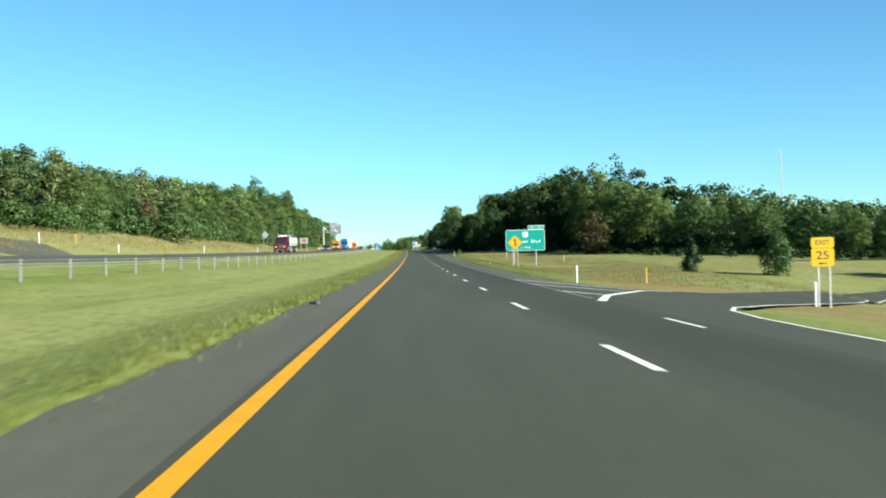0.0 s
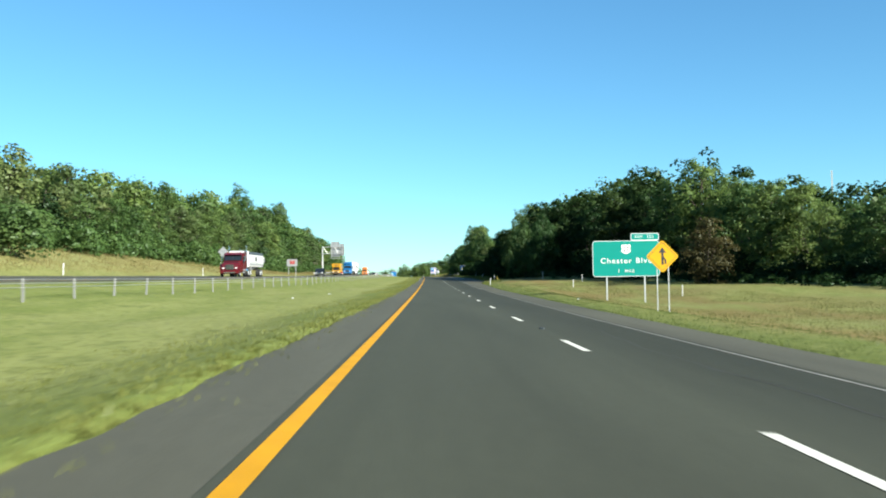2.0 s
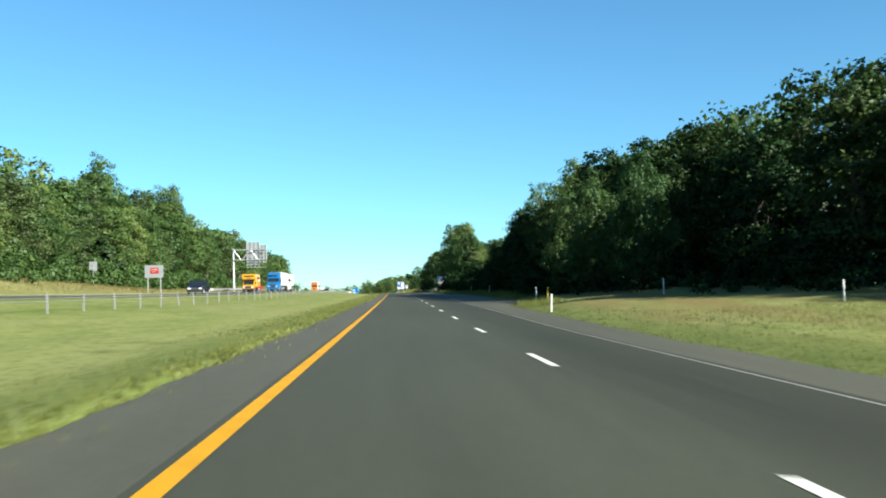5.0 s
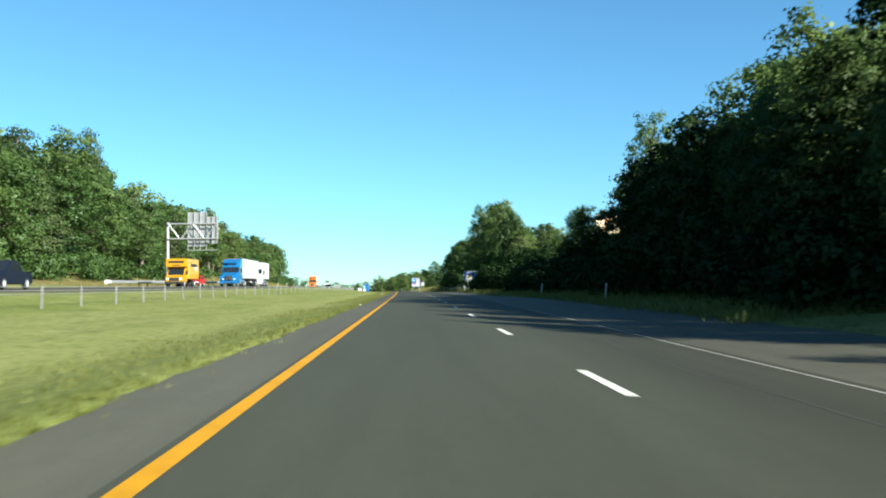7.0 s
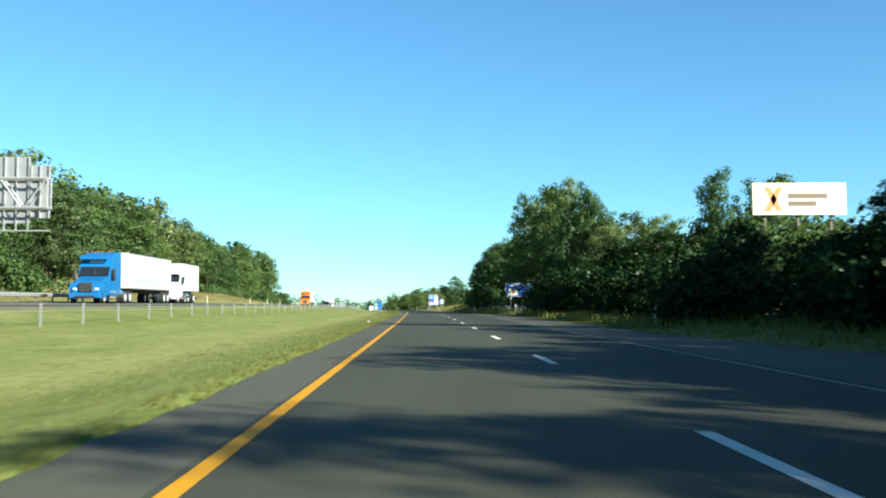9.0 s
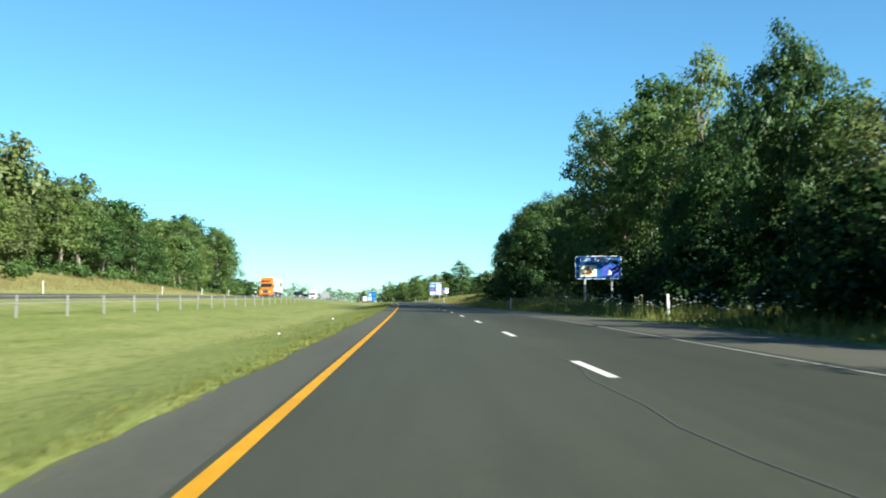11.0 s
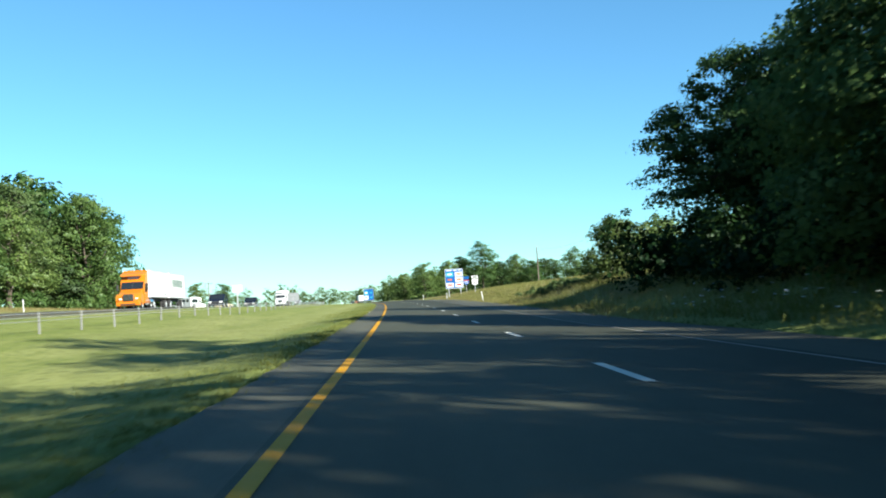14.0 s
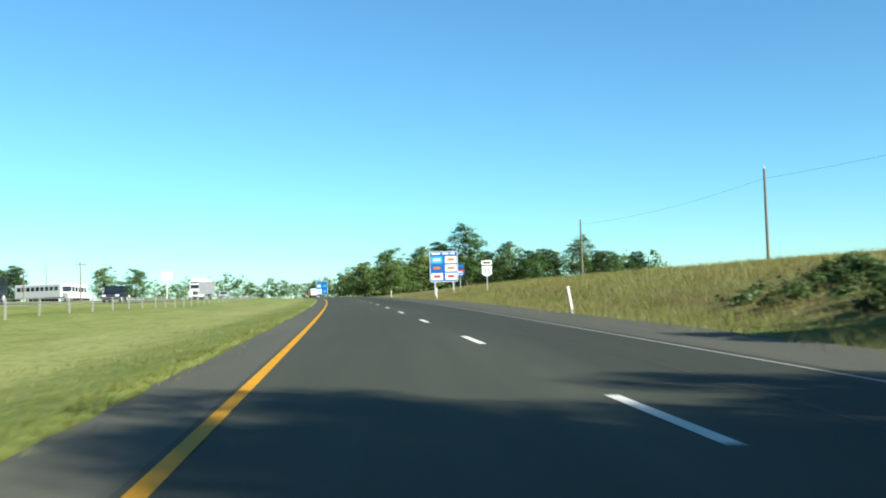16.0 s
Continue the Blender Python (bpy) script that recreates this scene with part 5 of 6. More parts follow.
def guardrail():
    ob = thing("guardrail", Matrix.Identity(4), "galvanised steel guardrail in front of the gantry column", "guardrail")
    bm = B()
    rows = []
    for y in np.arange(336, 402, 3.0):
        g = place(-29.75, y)
        rows.append([bm.verts.new((g.x + dx, y, g.z + dz)) for dx, dz in ((0, 0.42), (0.07, 0.48), (0.07, 0.52), (0.0, 0.57), (0.07, 0.62), (0.07, 0.66), (0, 0.73))])
    for a, b in zip(rows[:-1], rows[1:]):
        for i in range(6):
            bm.faces.new((a[i], b[i], b[i + 1], a[i + 1]))
    rail = part("rail", bm, GALV, ob)
    so = rail.modifiers.new("thick", "SOLIDIFY")
    so.thickness = 0.012
    for y in np.arange(337, 401, 3.8):
        g = place(-29.85, y)
        bm = B()
        box(bm, g.x - 0.09, g.x + 0.02, y - 0.06, y + 0.06, g.z - 0.2, g.z + 0.72)
        part("post", bm, POLE_WOOD, ob)
    g = place(-29.7, 335.5)
    bm = B()
    tube(bm, (g.x - 0.05, 335.2, g.z + 0.57), (g.x + 0.05, 336.2, g.z + 0.57), 0.24, 0.2, 10)
    part("end_terminal", bm, POST_WHITE, ob)


guardrail()


def cable_barrier():
    ob = thing("cable_barrier", Matrix.Identity(4), "steel cable median barrier on slim grey posts in the grass", "barrier")
    bm = B()
    box(bm, -0.04, 0.04, -0.03, 0.03, -0.2, 0.8, 0.008)
    first = part("post", bm, POST_GREY, ob)
    ys = np.arange(6, 700, 4.6)
    first.matrix_world = pose(*place(-12, ys[0]), 0, 0, 3)
    for y in ys[1:]:
        c = first.copy()
        scene.collection.objects.link(c)
        c.matrix_world = pose(*place(-12 + trng.normal() * 0.03, y), trng.normal() * 1.0, trng.normal() * 1.6, trng.random() * 10)
    for h in (0.5, 0.63, 0.76):
        cu = []
        for y in np.arange(6, 700, 9.2):
            p = place(-12, y, h)
            cu.append(p)
        bm = B()
        ring = None
        for p in cu:
            now = [bm.verts.new(p + Vector((0.012 * math.cos(a), 0, 0.012 * math.sin(a)))) for a in (0, 2.1, 4.2)]
            if ring:
                for i in range(3):
                    bm.faces.new((ring[i], ring[(i + 1) % 3], now[(i + 1) % 3], now[i]))
            ring = now
        part("cable", bm, GALV, ob)


cable_barrier()


def delineator(u, y, h=1.15, colour=None, lean=0.0, label=""):
    p = place(u, y)
    c = colour or POST_WHITE
    ob = thing("delineator_post", pose(p.x, p.y, p.z, 0, lean, 0), label or "white flexible delineator post at the road's edge", "delineator", "delineator posts")
    bm = B()
    box(bm, -0.055, 0.055, -0.02, 0.02, -0.2, h, 0.015)
    part("stake", bm, c, ob)
    bm = B()
    box(bm, -0.04, 0.04, -0.03, -0.022, h - 0.2, h - 0.07)
    part("reflector", bm, SIGN_WHITE if c is POST_WHITE else SIGN_YELLOW, ob)


for u, y, lean in ((11.49, 62.4, 0), (13.0, 248, 0), (10.9, 227, 2), (13.0, 318, 6), (13.2, 291, 5), (12.5, 345, 2), (11.9, 405.3, -1), (11.2, 462, 0), (10.6, 569, -9), (10.8, 625, 0), (11.0, 690, 0), (19.2, 44.0, 0)):
    delineator(u, y, 1.12, None, lean)
for u, y in ((17.6, 69.5), (13.2, 243)):
    delineator(u, y, 1.1, POST_YELLOW, 0, "yellow delineator post in the grass")
for y in (108, 152, 205, 428, 450, 493, 520, 547, 580):
    delineator(-30.6, y, 1.15, None, trng.normal() * 2)
for y in (73, 84, 93, 103):
    delineator(-33.5, y, 1.1, POST_YELLOW if y in (84, 103) else None, 0, "slim delineator post beside the ramp")
for u, y in ((20.0, 197), (20.5, 236), (24, 215), (27, 168), (21, 257)):
    p = place(u, y)
    ob = thing("fence_stake", pose(p.x, p.y, p.z), "thin weathered stake at the wood's edge", "stake", "fence stakes")
    bm = B()
    box(bm, -0.04, 0.04, -0.04, 0.04, -0.2, 1.1, 0.01)
    part("stake", bm, POST_WHITE, ob)


# utility poles and wires
def utility_pole(x, y, top, label, cross=False):
    g = ground_z(x, y)
    ob = thing("utility_pole", pose(x, y, g), label, "utility pole", "utility poles")
    bm = B()
    tube(bm, (0, 0, -0.5), (0, 0, top - g), 0.12, 0.085, 10)
    part("pole", bm, POLE_WOOD, ob)
    bm = B()
    tube(bm, (0, 0, top - g), (0, 0, top - g + 0.18), 0.05, 0.04, 6)
    part("insulator", bm, GALV, ob)
    if cross:
        bm = B()
        box(bm, -0.9, 0.9, -0.06, 0.06, top - g - 0.5, top - g - 0.38)
        part("crossarm", bm, POLE_WOOD, ob)


def wire(a, b, sag, label="thin overhead wire strung between poles"):
    a, b = Vector(a), Vector(b)
    bm = B()
    ring = None
    for i in range(21):
        f = i / 20
        p = a.lerp(b, f) - Vector((0, 0, sag * 4 * f * (1 - f)))
        now = [bm.verts.new(p + Vector((0.008 * math.cos(t), 0.004, 0.008 * math.sin(t)))) for t in (0, 2.1, 4.2)]
        if ring:
            for k in range(3):
                bm.faces.new((ring[k], ring[(k + 1) % 3], now[(k + 1) % 3], now[k]))
        ring = now
    ob = part("overhead_wire", bm, UNDER)
    tagged(ob, label, "wire")


utility_pole(22.9, 595.6, 14.3, "slim weathered wooden utility pole on the grass bank")
utility_pole(17.3, 633.8, 13.9, "distant wooden utility pole on the bank")
utility_pole(33.0, 552.0, 15.2, "wooden utility pole on the rise beyond the bank")
wire((22.9, 595.6, 13.6), (33.0, 552.0, 14.6), 0.5)
wire((22.9, 595.6, 13.6), (17.3, 633.8, 13.4), 0.5)
for x, y, top in ((-75, 700, 16), (-84, 720, 15.5), (-96, 740, 15), (-72, 730, 15), (-50, 680, 13), (-62, 690, 12.5)):
    utility_pole(x, y, top, "far slim light pole beside the depot", x > -70)


def mast():
    x, y = 323, 850
    ob = thing("radio_mast", pose(x, y, ground_z(x, y)), "tall thin grey lattice radio mast far behind the wood", "mast")
    bm = B()
    for a in (0, 2.094, 4.189):
        tube(bm, (0.8 * math.cos(a), 0.8 * math.sin(a), 0), (0.5 * math.cos(a), 0.5 * math.sin(a), 80), 0.25, 0.2, 5)
    part("legs", bm, GALV, ob)
    bm = B()
    for k in range(20):
        for a in (0, 2.094, 4.189):
            tube(bm, (0.75 * math.cos(a), 0.75 * math.sin(a), 4 * k), (0.7 * math.cos(a + 2.094), 0.7 * math.sin(a + 2.094), 4 * k + 4), 0.1, None, 4)
    part("lattice", bm, GALV, ob)


mast()


def billboard():
    x, y = 30.2, 386
    g = ground_z(x, y)
    ob = thing("billboard", pose(x, y, g), "cream roadside billboard with orange marks, half hidden by trees", "billboard")
    z0 = float(road_z(386)) + 9.0 - g
    bm = B()
    box(bm, 0, 8.5, 0, 0.25, z0, z0 + 2.9, 0.02)
    face = part("panel", bm, mat("cream_poster", (0.85, 0.66, 0.42), 0.6, vary=0.06, scale=1), ob)
    for pts in ([(1.0, 0.3), (1.6, 0.3), (2.8, 2.5), (2.2, 2.5)], [(1.05, 2.5), (1.65, 2.5), (2.7, 0.4), (2.1, 0.4)]):
        bm = B()
        prism(bm, [(a, z0 + b) for a, b in pts], -0.012, -0.004)
        part("emblem", bm, mat("orange_brown_print", (0.5, 0.2, 0.06), 0.6), face)
    for x0, x1, zz in ((3.2, 6.8, 1.5), (3.2, 5.8, 0.8)):
        bm = B()
        box(bm, x0, x1, -0.012, -0.004, z0 + zz, z0 + zz + 0.45)
        part("lettering_bar", bm, mat("brown_print", (0.12, 0.09, 0.06), 0.6), face)
    for px in (1.2, 4.2, 7.2):
        bm = B()
        box(bm, px - 0.12, px + 0.12, 0.3, 0.55, -0.5, z0 + 2.6, 0.02)
        part("post", bm, POLE_WOOD, ob)


billboard()


# vehicles: front at y = 0 facing -y, body towards +y, wheels on z = 0
def wheel(parent, x, y, r=0.5, w=0.28, rim=None):
    bm = B()
    n = 16
    prof = [(-w / 2, r * 0.62), (-w / 2, r * 0.93), (-w / 2 + 0.04, r), (w / 2 - 0.04, r), (w / 2, r * 0.93), (w / 2, r * 0.62)]
    rings = [[bm.verts.new((x + a, y + q * math.cos(2 * math.pi * i / n), r + q * math.sin(2 * math.pi * i / n))) for i in range(n)] for a, q in prof]
    for a, b in zip(rings[:-1], rings[1:]):
        for i in range(n):
            bm.faces.new((a[i], a[(i + 1) % n], b[(i + 1) % n], b[i]))
    t = part("wheel", bm, RUBBER, parent, "black tyre")
    bm = B()
    tube(bm, (x - w * 0.52, y, r), (x + w * 0.52, y, r), r * 0.6, None, 14)
    tube(bm, (x - w * 0.6, y, r), (x + w * 0.6, y, r), r * 0.22, None, 8)
    part("rim", bm, rim or RIM, t, "bright metal rim")


def axle(parent, y, width=2.4, r=0.5, dual=True, rim=None):
    for s in (-1, 1):
        wheel(parent, s * (width / 2 - 0.15), y, r, 0.28, rim)
        if dual:
            wheel(parent, s * (width / 2 - 0.48), y, r, 0.28, rim)


def tractor(ob, paint, roof, nose=2.2, cabin=2.5, sleeper=1.6, stacks=False, W_=2.45):
    """A long-nosed highway tractor with hood, windscreen, grille and steps."""
    h = W_ / 2
    hw = h * 0.86
    bm = B()
    side_prism(bm, [(0.12, 0.55), (0.0, 0.75), (0.05, 1.55), (0.35, 1.75), (nose, 2.05), (nose, 0.55)] if stacks else [(0.12, 0.55), (0.0, 0.75), (0.08, 1.25), (0.3, 1.5), (0.9, 1.75), (nose, 2.0), (nose, 0.55)], -hw, hw)
    bmesh.ops.bevel(bm, geom=list(bm.edges), offset=0.09, segments=2, affect="EDGES")
    hood = part("hood", bm, paint, ob)
    bm = B()
    side_prism(bm, [(nose, 0.6), (nose, 2.0), (nose + 0.45, 2.85), (nose + (0.75 if roof < 3.3 else 1.0), roof - (0.0 if roof < 3.3 else 0.25)), (nose + (0.9 if roof < 3.3 else 1.7), roof), (nose + cabin + sleeper - 1.0, roof + 0.12), (nose + cabin + sleeper - 1.0, 0.6)], -h, h)
    bmesh.ops.bevel(bm, geom=list(bm.edges), offset=0.07, segments=2, affect="EDGES")
    cab = part("cab", bm, paint, ob)
    bm = B()
    side_prism(bm, [(nose + 0.02, 2.08), (nose - 0.012, 2.1), (nose + 0.4, 2.82), (nose + 0.43, 2.8)], -h * 0.9, h * 0.9)
    part("windscreen", bm, GLASS, cab)
    bm = B()
    side_prism(bm, [(nose + 0.33, roof - 0.35 if roof > 3.3 else 2.88), (nose + 0.1, roof - 0.5 if roof > 3.3 else 2.84), (nose + 0.12, (roof - 0.5 if roof > 3.3 else 2.84) + 0.08), (nose + 0.5, (roof - 0.35 if roof > 3.3 else 2.88) + 0.1)], -h * 0.95, h * 0.95)
    part("visor", bm, paint, cab)
    if roof > 3.3:
        bm = B()
        side_prism(bm, [(nose + 0.62, 3.12), (nose + 0.58, 3.14), (nose + 0.74, 3.34), (nose + 0.78, 3.32)], -0.55, 0.55)
        part("emblem_bar", bm, SIGN_WHITE, cab, "pale name bar on the roof fairing")
    bm = B()
    tube(bm, (0, nose - 0.03, 2.08), (0, nose + 0.4, 2.83), 0.02, None, 5)
    for s in (-1, 1):
        tube(bm, (s * 0.7, nose - 0.035, 2.12), (s * 0.2, nose + 0.1, 2.3), 0.012, None, 4)
    part("wiper", bm, UNDER, cab, "black wipers and centre bar")
    bm = B()
    box(bm, -h * 0.6, h * 0.6, -0.235, -0.2, 0.46, 0.6, 0.01)
    part("bumper_strip", bm, CHROME if stacks else UNDER, ob)
    for s in (-1, 1):
        bm = B()
        box(bm, s * (h + 0.02) - 0.05, s * (h + 0.02) + 0.05, nose + 0.15, nose + 1.3, 0.45, 0.55)
        box(bm, s * (h + 0.02) - 0.05, s * (h + 0.02) + 0.05, nose + 0.25, nose + 1.3, 0.85, 0.93)
        part("step", bm, GALV, ob, "ribbed steel step")
    for s in (-1, 1):
        bm = B()
        x0 = s * (h + 0.004)
        side_prism(bm, [(nose + 0.25, 1.75), (nose + 0.55, 2.65), (nose + 1.25, 2.65), (nose + 1.25, 1.75)], x0 - 0.01, x0 + 0.01)
        part("side_window", bm, GLASS, cab)
        bm = B()
        box(bm, s * (h + 0.28) - 0.09, s * (h + 0.28) + 0.09, nose + 0.05, nose + 0.2, 1.95, 2.6, 0.03)
        tube(bm, (s * h, nose + 0.2, 2.5), (s * (h + 0.28), nose + 0.13, 2.5), 0.025, None, 6)
        part("mirror", bm, CHROME if stacks else UNDER, cab)
        bm = B()
        box(bm, s * hw * 0.76 - 0.15, s * hw * 0.76 + 0.15, -0.02, 0.14, 1.0, 1.17, 0.04)
        part("headlight", bm, LAMP_GLASS, hood, "clear headlight")
        bm = B()
        tube(bm, (s * (h - 0.12), nose + 1.6, 0.75), (s * (h - 0.12), nose + 3.0, 0.75), 0.32, None, 14)
        part("fuel_tank", bm, CHROME, ob, "polished fuel tank")
        if stacks:
            bm = B()
            tube(bm, (s * (h - 0.1), nose + cabin + sleeper - 0.8, 1.0), (s * (h - 0.1), nose + cabin + sleeper - 0.8, roof + 1.0), 0.09, None, 10)
            part("exhaust_stack", bm, CHROME, cab, "chrome exhaust stack")
        bm = B()
        tube(bm, (s * hw * 0.9, 0.72, 1.0), (s * (h + 0.04), 0.72, 1.0), 0.62, 0.6, 14)
        part("fender", bm, paint, hood)
    bm = B()
    box(bm, -0.52, 0.52, -0.05, 0.06, 0.85, 1.55, 0.06)
    g = part("grille", bm, UNDER, hood, "dark grille in a bright frame")
    bm = B()
    for i in range(6):
        z = 0.93 + i * 0.11
        box(bm, -0.48, 0.48, -0.065, -0.045, z, z + 0.03)
    part("grille_bars", bm, CHROME, g)
    bm = B()
    box(bm, -h * 0.98, h * 0.98, -0.22, 0.14, 0.38, 0.78, 0.07)
    part("bumper", bm, paint if not stacks else TRUCK_RED, ob)
    bm = B()
    box(bm, -0.45, 0.45, 0.5, nose + 5.2, 0.55, 0.85)
    part("chassis", bm, UNDER, ob)
    axle(ob, 0.72, W_, 0.5, False)
    axle(ob, nose + cabin + sleeper + 0.2, W_)
    axle(ob, nose + cabin + sleeper + 1.5, W_)
    bm = B()
    for k in range(5):
        x = -0.8 + 0.4 * k
        box(bm, x - 0.06, x + 0.06, nose + 0.75, nose + 0.9, roof + 0.02, roof + 0.1, 0.02)
    part("roof_lamps", bm, SIGN_ORANGE, cab)
    if stacks:
        for s in (-1, 1):
            bm = B()
            tube(bm, (s * 0.75, nose + 1.3, roof), (s * 0.75, nose + 1.3, roof + 0.35), 0.03, None, 6)
            tube(bm, (s * 0.75, nose + 0.95, roof + 0.4), (s * 0.75, nose + 1.5, roof + 0.4), 0.12, 0.06, 10)
            part("air_horn", bm, CHROME, cab, "chrome air horn")


def box_trailer(ob, y0, y1, z0, z1, paint, W_=2.55, bars=None, stripe=None):
    h = W_ / 2
    bm = B()
    box(bm, -h, h, y0, y1, z0, z1, 0.05)
    tr = part("trailer_body", bm, paint, ob)
    bm = B()
    for z in (z0 + 0.02, z1 - 0.12):
        for s in (-1, 1):
            box(bm, s * (h + 0.006) - 0.006, s * (h + 0.006) + 0.006, y0 + 0.06, y1 - 0.06, z, z + 0.1)
    part("rail", bm, GALV, tr)
    n = int((y1 - y0) / 1.2)
    bm = B()
    for i in range(1, n):
        y = y0 + (y1 - y0) * i / n
        box(bm, h + 0.001, h + 0.006, y - 0.02, y + 0.02, z0 + 0.14, z1 - 0.14)
    part("side_ribs", bm, paint, tr)
    for (a, b, c, d, m) in bars or ():
        bm = B()
        box(bm, h + 0.007, h + 0.012, a, b, c, d)
        part("lettering_bar", bm, m, tr)
    bm = B()
    box(bm, -0.5, 0.5, y0 + 0.6, y1 - 0.1, z0 - 0.3, z0)
    part("subframe", bm, UNDER, ob)
    bm = B()
    box(bm, -h * 0.95, h * 0.95, y1 - 0.12, y1 - 0.02, 0.45, 0.6)
    part("underride_bar", bm, UNDER, ob)


def standing(u, y, label, category, turn=0.0):
    p = place(u, y)
    slope = math.degrees(math.atan((float(road_z(y + 8)) + float(np.interp(y + 8, LEFT_Y, OPPOSITE)) - float(road_z(y)) - float(np.interp(y, LEFT_Y, OPPOSITE))) / 8))
    head = -math.degrees(math.atan((float(road_x(y + 8)) - float(road_x(y))) / 8))
    return thing(category.replace(" ", "_"), pose(p.x, p.y, p.z + 0.03, slope, 0, head + turn), label, category)


def red_truck():
    ob = standing(-24.3, 192, "dark red tractor truck with a white covered hopper trailer", "semi truck")
    tractor(ob, TRUCK_RED, 3.1, stacks=True)
    bm = B()
    side_prism(bm, [(5.5, 1.25), (5.5, 3.2), (5.8, 3.42), (6.9, 3.4), (6.9, 1.25)], -1.2, 1.2)
    part("sleeper_wall", bm, TRUCK_WHITE, ob, "white rounded front of the trailer")
    bm = B()
    prism(bm, [(-1.25, 1.75), (-1.1, 1.35), (1.1, 1.35), (1.25, 1.75), (1.25, 2.95), (-1.25, 2.95)], 6.9, 18.2)
    tr = part("trailer_body", bm, TRUCK_WHITE, ob, "white hopper trailer body")
    bm = B()
    prism(bm, [(-1.27, 2.95), (1.27, 2.95), (1.1, 3.32), (0.4, 3.45), (-0.4, 3.45), (-1.1, 3.32)], 6.9, 18.2)
    part("tarpaulin", bm, TARP, tr, "dark rolled tarpaulin")
    bm = B()
    box(bm, 1.252, 1.262, 11.6, 12.9, 2.05, 2.7)
    part("side_plate", bm, UNDER, tr)
    bm = B()
    for i in range(12):
        y = 7.3 + i * 0.97
        box(bm, 1.25, 1.29, y - 0.03, y + 0.03, 1.75, 2.93)
    box(bm, 1.25, 1.28, 6.9, 18.2, 1.85, 1.93)
    part("side_ribs", bm, GALV, tr)
    for s in (-1, 1):
        bm = B()
        box(bm, s * 1.0 - 0.06, s * 1.0 + 0.06, 9.4, 9.55, 0.35, 1.36, 0.01)
        box(bm, s * 1.0 - 0.16, s * 1.0 + 0.16, 9.32, 9.63, 0.3, 0.36, 0.01)
        part("landing_leg", bm, GALV, ob)
    bm = B()
    prism(bm, [(-1.27, 1.62), (1.27, 1.62), (1.27, 1.76), (-1.27, 1.76)], 6.9, 18.22)
    part("lower_rail", bm, GALV, tr, "grey steel rail along the trailer's foot")
    for y in (10.2, 12.9):
        bm = B()
        verts = [bm.verts.new(q) for q in ((-1.0, y - 1.2, 1.36), (1.0, y - 1.2, 1.36), (1.0, y + 1.2, 1.36), (-1.0, y + 1.2, 1.36), (-0.3, y - 0.3, 0.75), (0.3, y - 0.3, 0.75), (0.3, y + 0.3, 0.75), (-0.3, y + 0.3, 0.75))]
        for f in ((3, 2, 1, 0), (4, 5, 6, 7), (0, 1, 5, 4), (1, 2, 6, 5), (2, 3, 7, 6), (3, 0, 4, 7)):
            bm.faces.new([verts[k] for k in f][::-1])
        part("hopper_chute", bm, TRUCK_WHITE, tr)
    bm = B()
    box(bm, -0.5, 0.5, 6.0, 18.0, 0.95, 1.34)
    part("subframe", bm, UNDER, ob)
    axle(ob, 15.7, 2.45)
    axle(ob, 17.0, 2.45)


def orange_truck():
    ob = standing(-25.6, 562, "orange cab-high truck pulling two white freight trailers", "semi truck")
    tractor(ob, TRUCK_ORANGE, 3.95, nose=1.7, cabin=2.0, sleeper=0.6)
    dark = mat("dark_green_lettering", (0.02, 0.06, 0.04), 0.5)
    box_trailer(ob, 4.3, 12.6, 1.2, 4.05, TRUCK_WHITE, bars=[(10.4, 11.9, 1.5, 1.6, dark)])
    bars = [(14.4, 14.46, 2.2, 3.5, dark)] + [(15.2 + 0.85 * i, 15.75 + 0.85 * i, 2.45, 3.35, dark) for i in range(7)]
    box_trailer(ob, 13.5, 22.0, 1.2, 4.05, TRUCK_WHITE, bars=bars)
    axle(ob, 11.8)
    axle(ob, 14.2)
    axle(ob, 20.9)


def blue_truck():
    ob = standing(-23.6, 372, "bright blue semi truck with a white box trailer", "semi truck")
    tractor(ob, TRUCK_BLUE, 3.95, nose=1.9, cabin=2.4, sleeper=1.5)
    grey = mat("grey_green_stripe", (0.22, 0.3, 0.3), 0.5)
    box_trailer(ob, 6.2, 20.5, 1.2, 4.1, TRUCK_WHITE, bars=[(8.5, 19.0, 1.75, 1.95, grey), (16.2, 18.6, 2.4, 3.5, mat("pale_print", (0.5, 0.56, 0.58), 0.5))])
    bm = B()
    side_prism(bm, [(6.6, 3.4), (6.9, 3.4), (8.9, 1.95), (8.5, 1.75)], 1.282, 1.287)
    part("stripe", bm, grey, ob)
    axle(ob, 18.4)
    axle(ob, 19.7)


def white_truck():
    ob = standing(-23.3, 393.8, "white truck with a short plain white box body", "box truck")
    tractor(ob, TRUCK_WHITE, 3.4, nose=1.5, cabin=1.6, sleeper=0.4)
    box_trailer(ob, 3.0, 9.5, 1.2, 3.95, TRUCK_WHITE)
    axle(ob, 7.6)


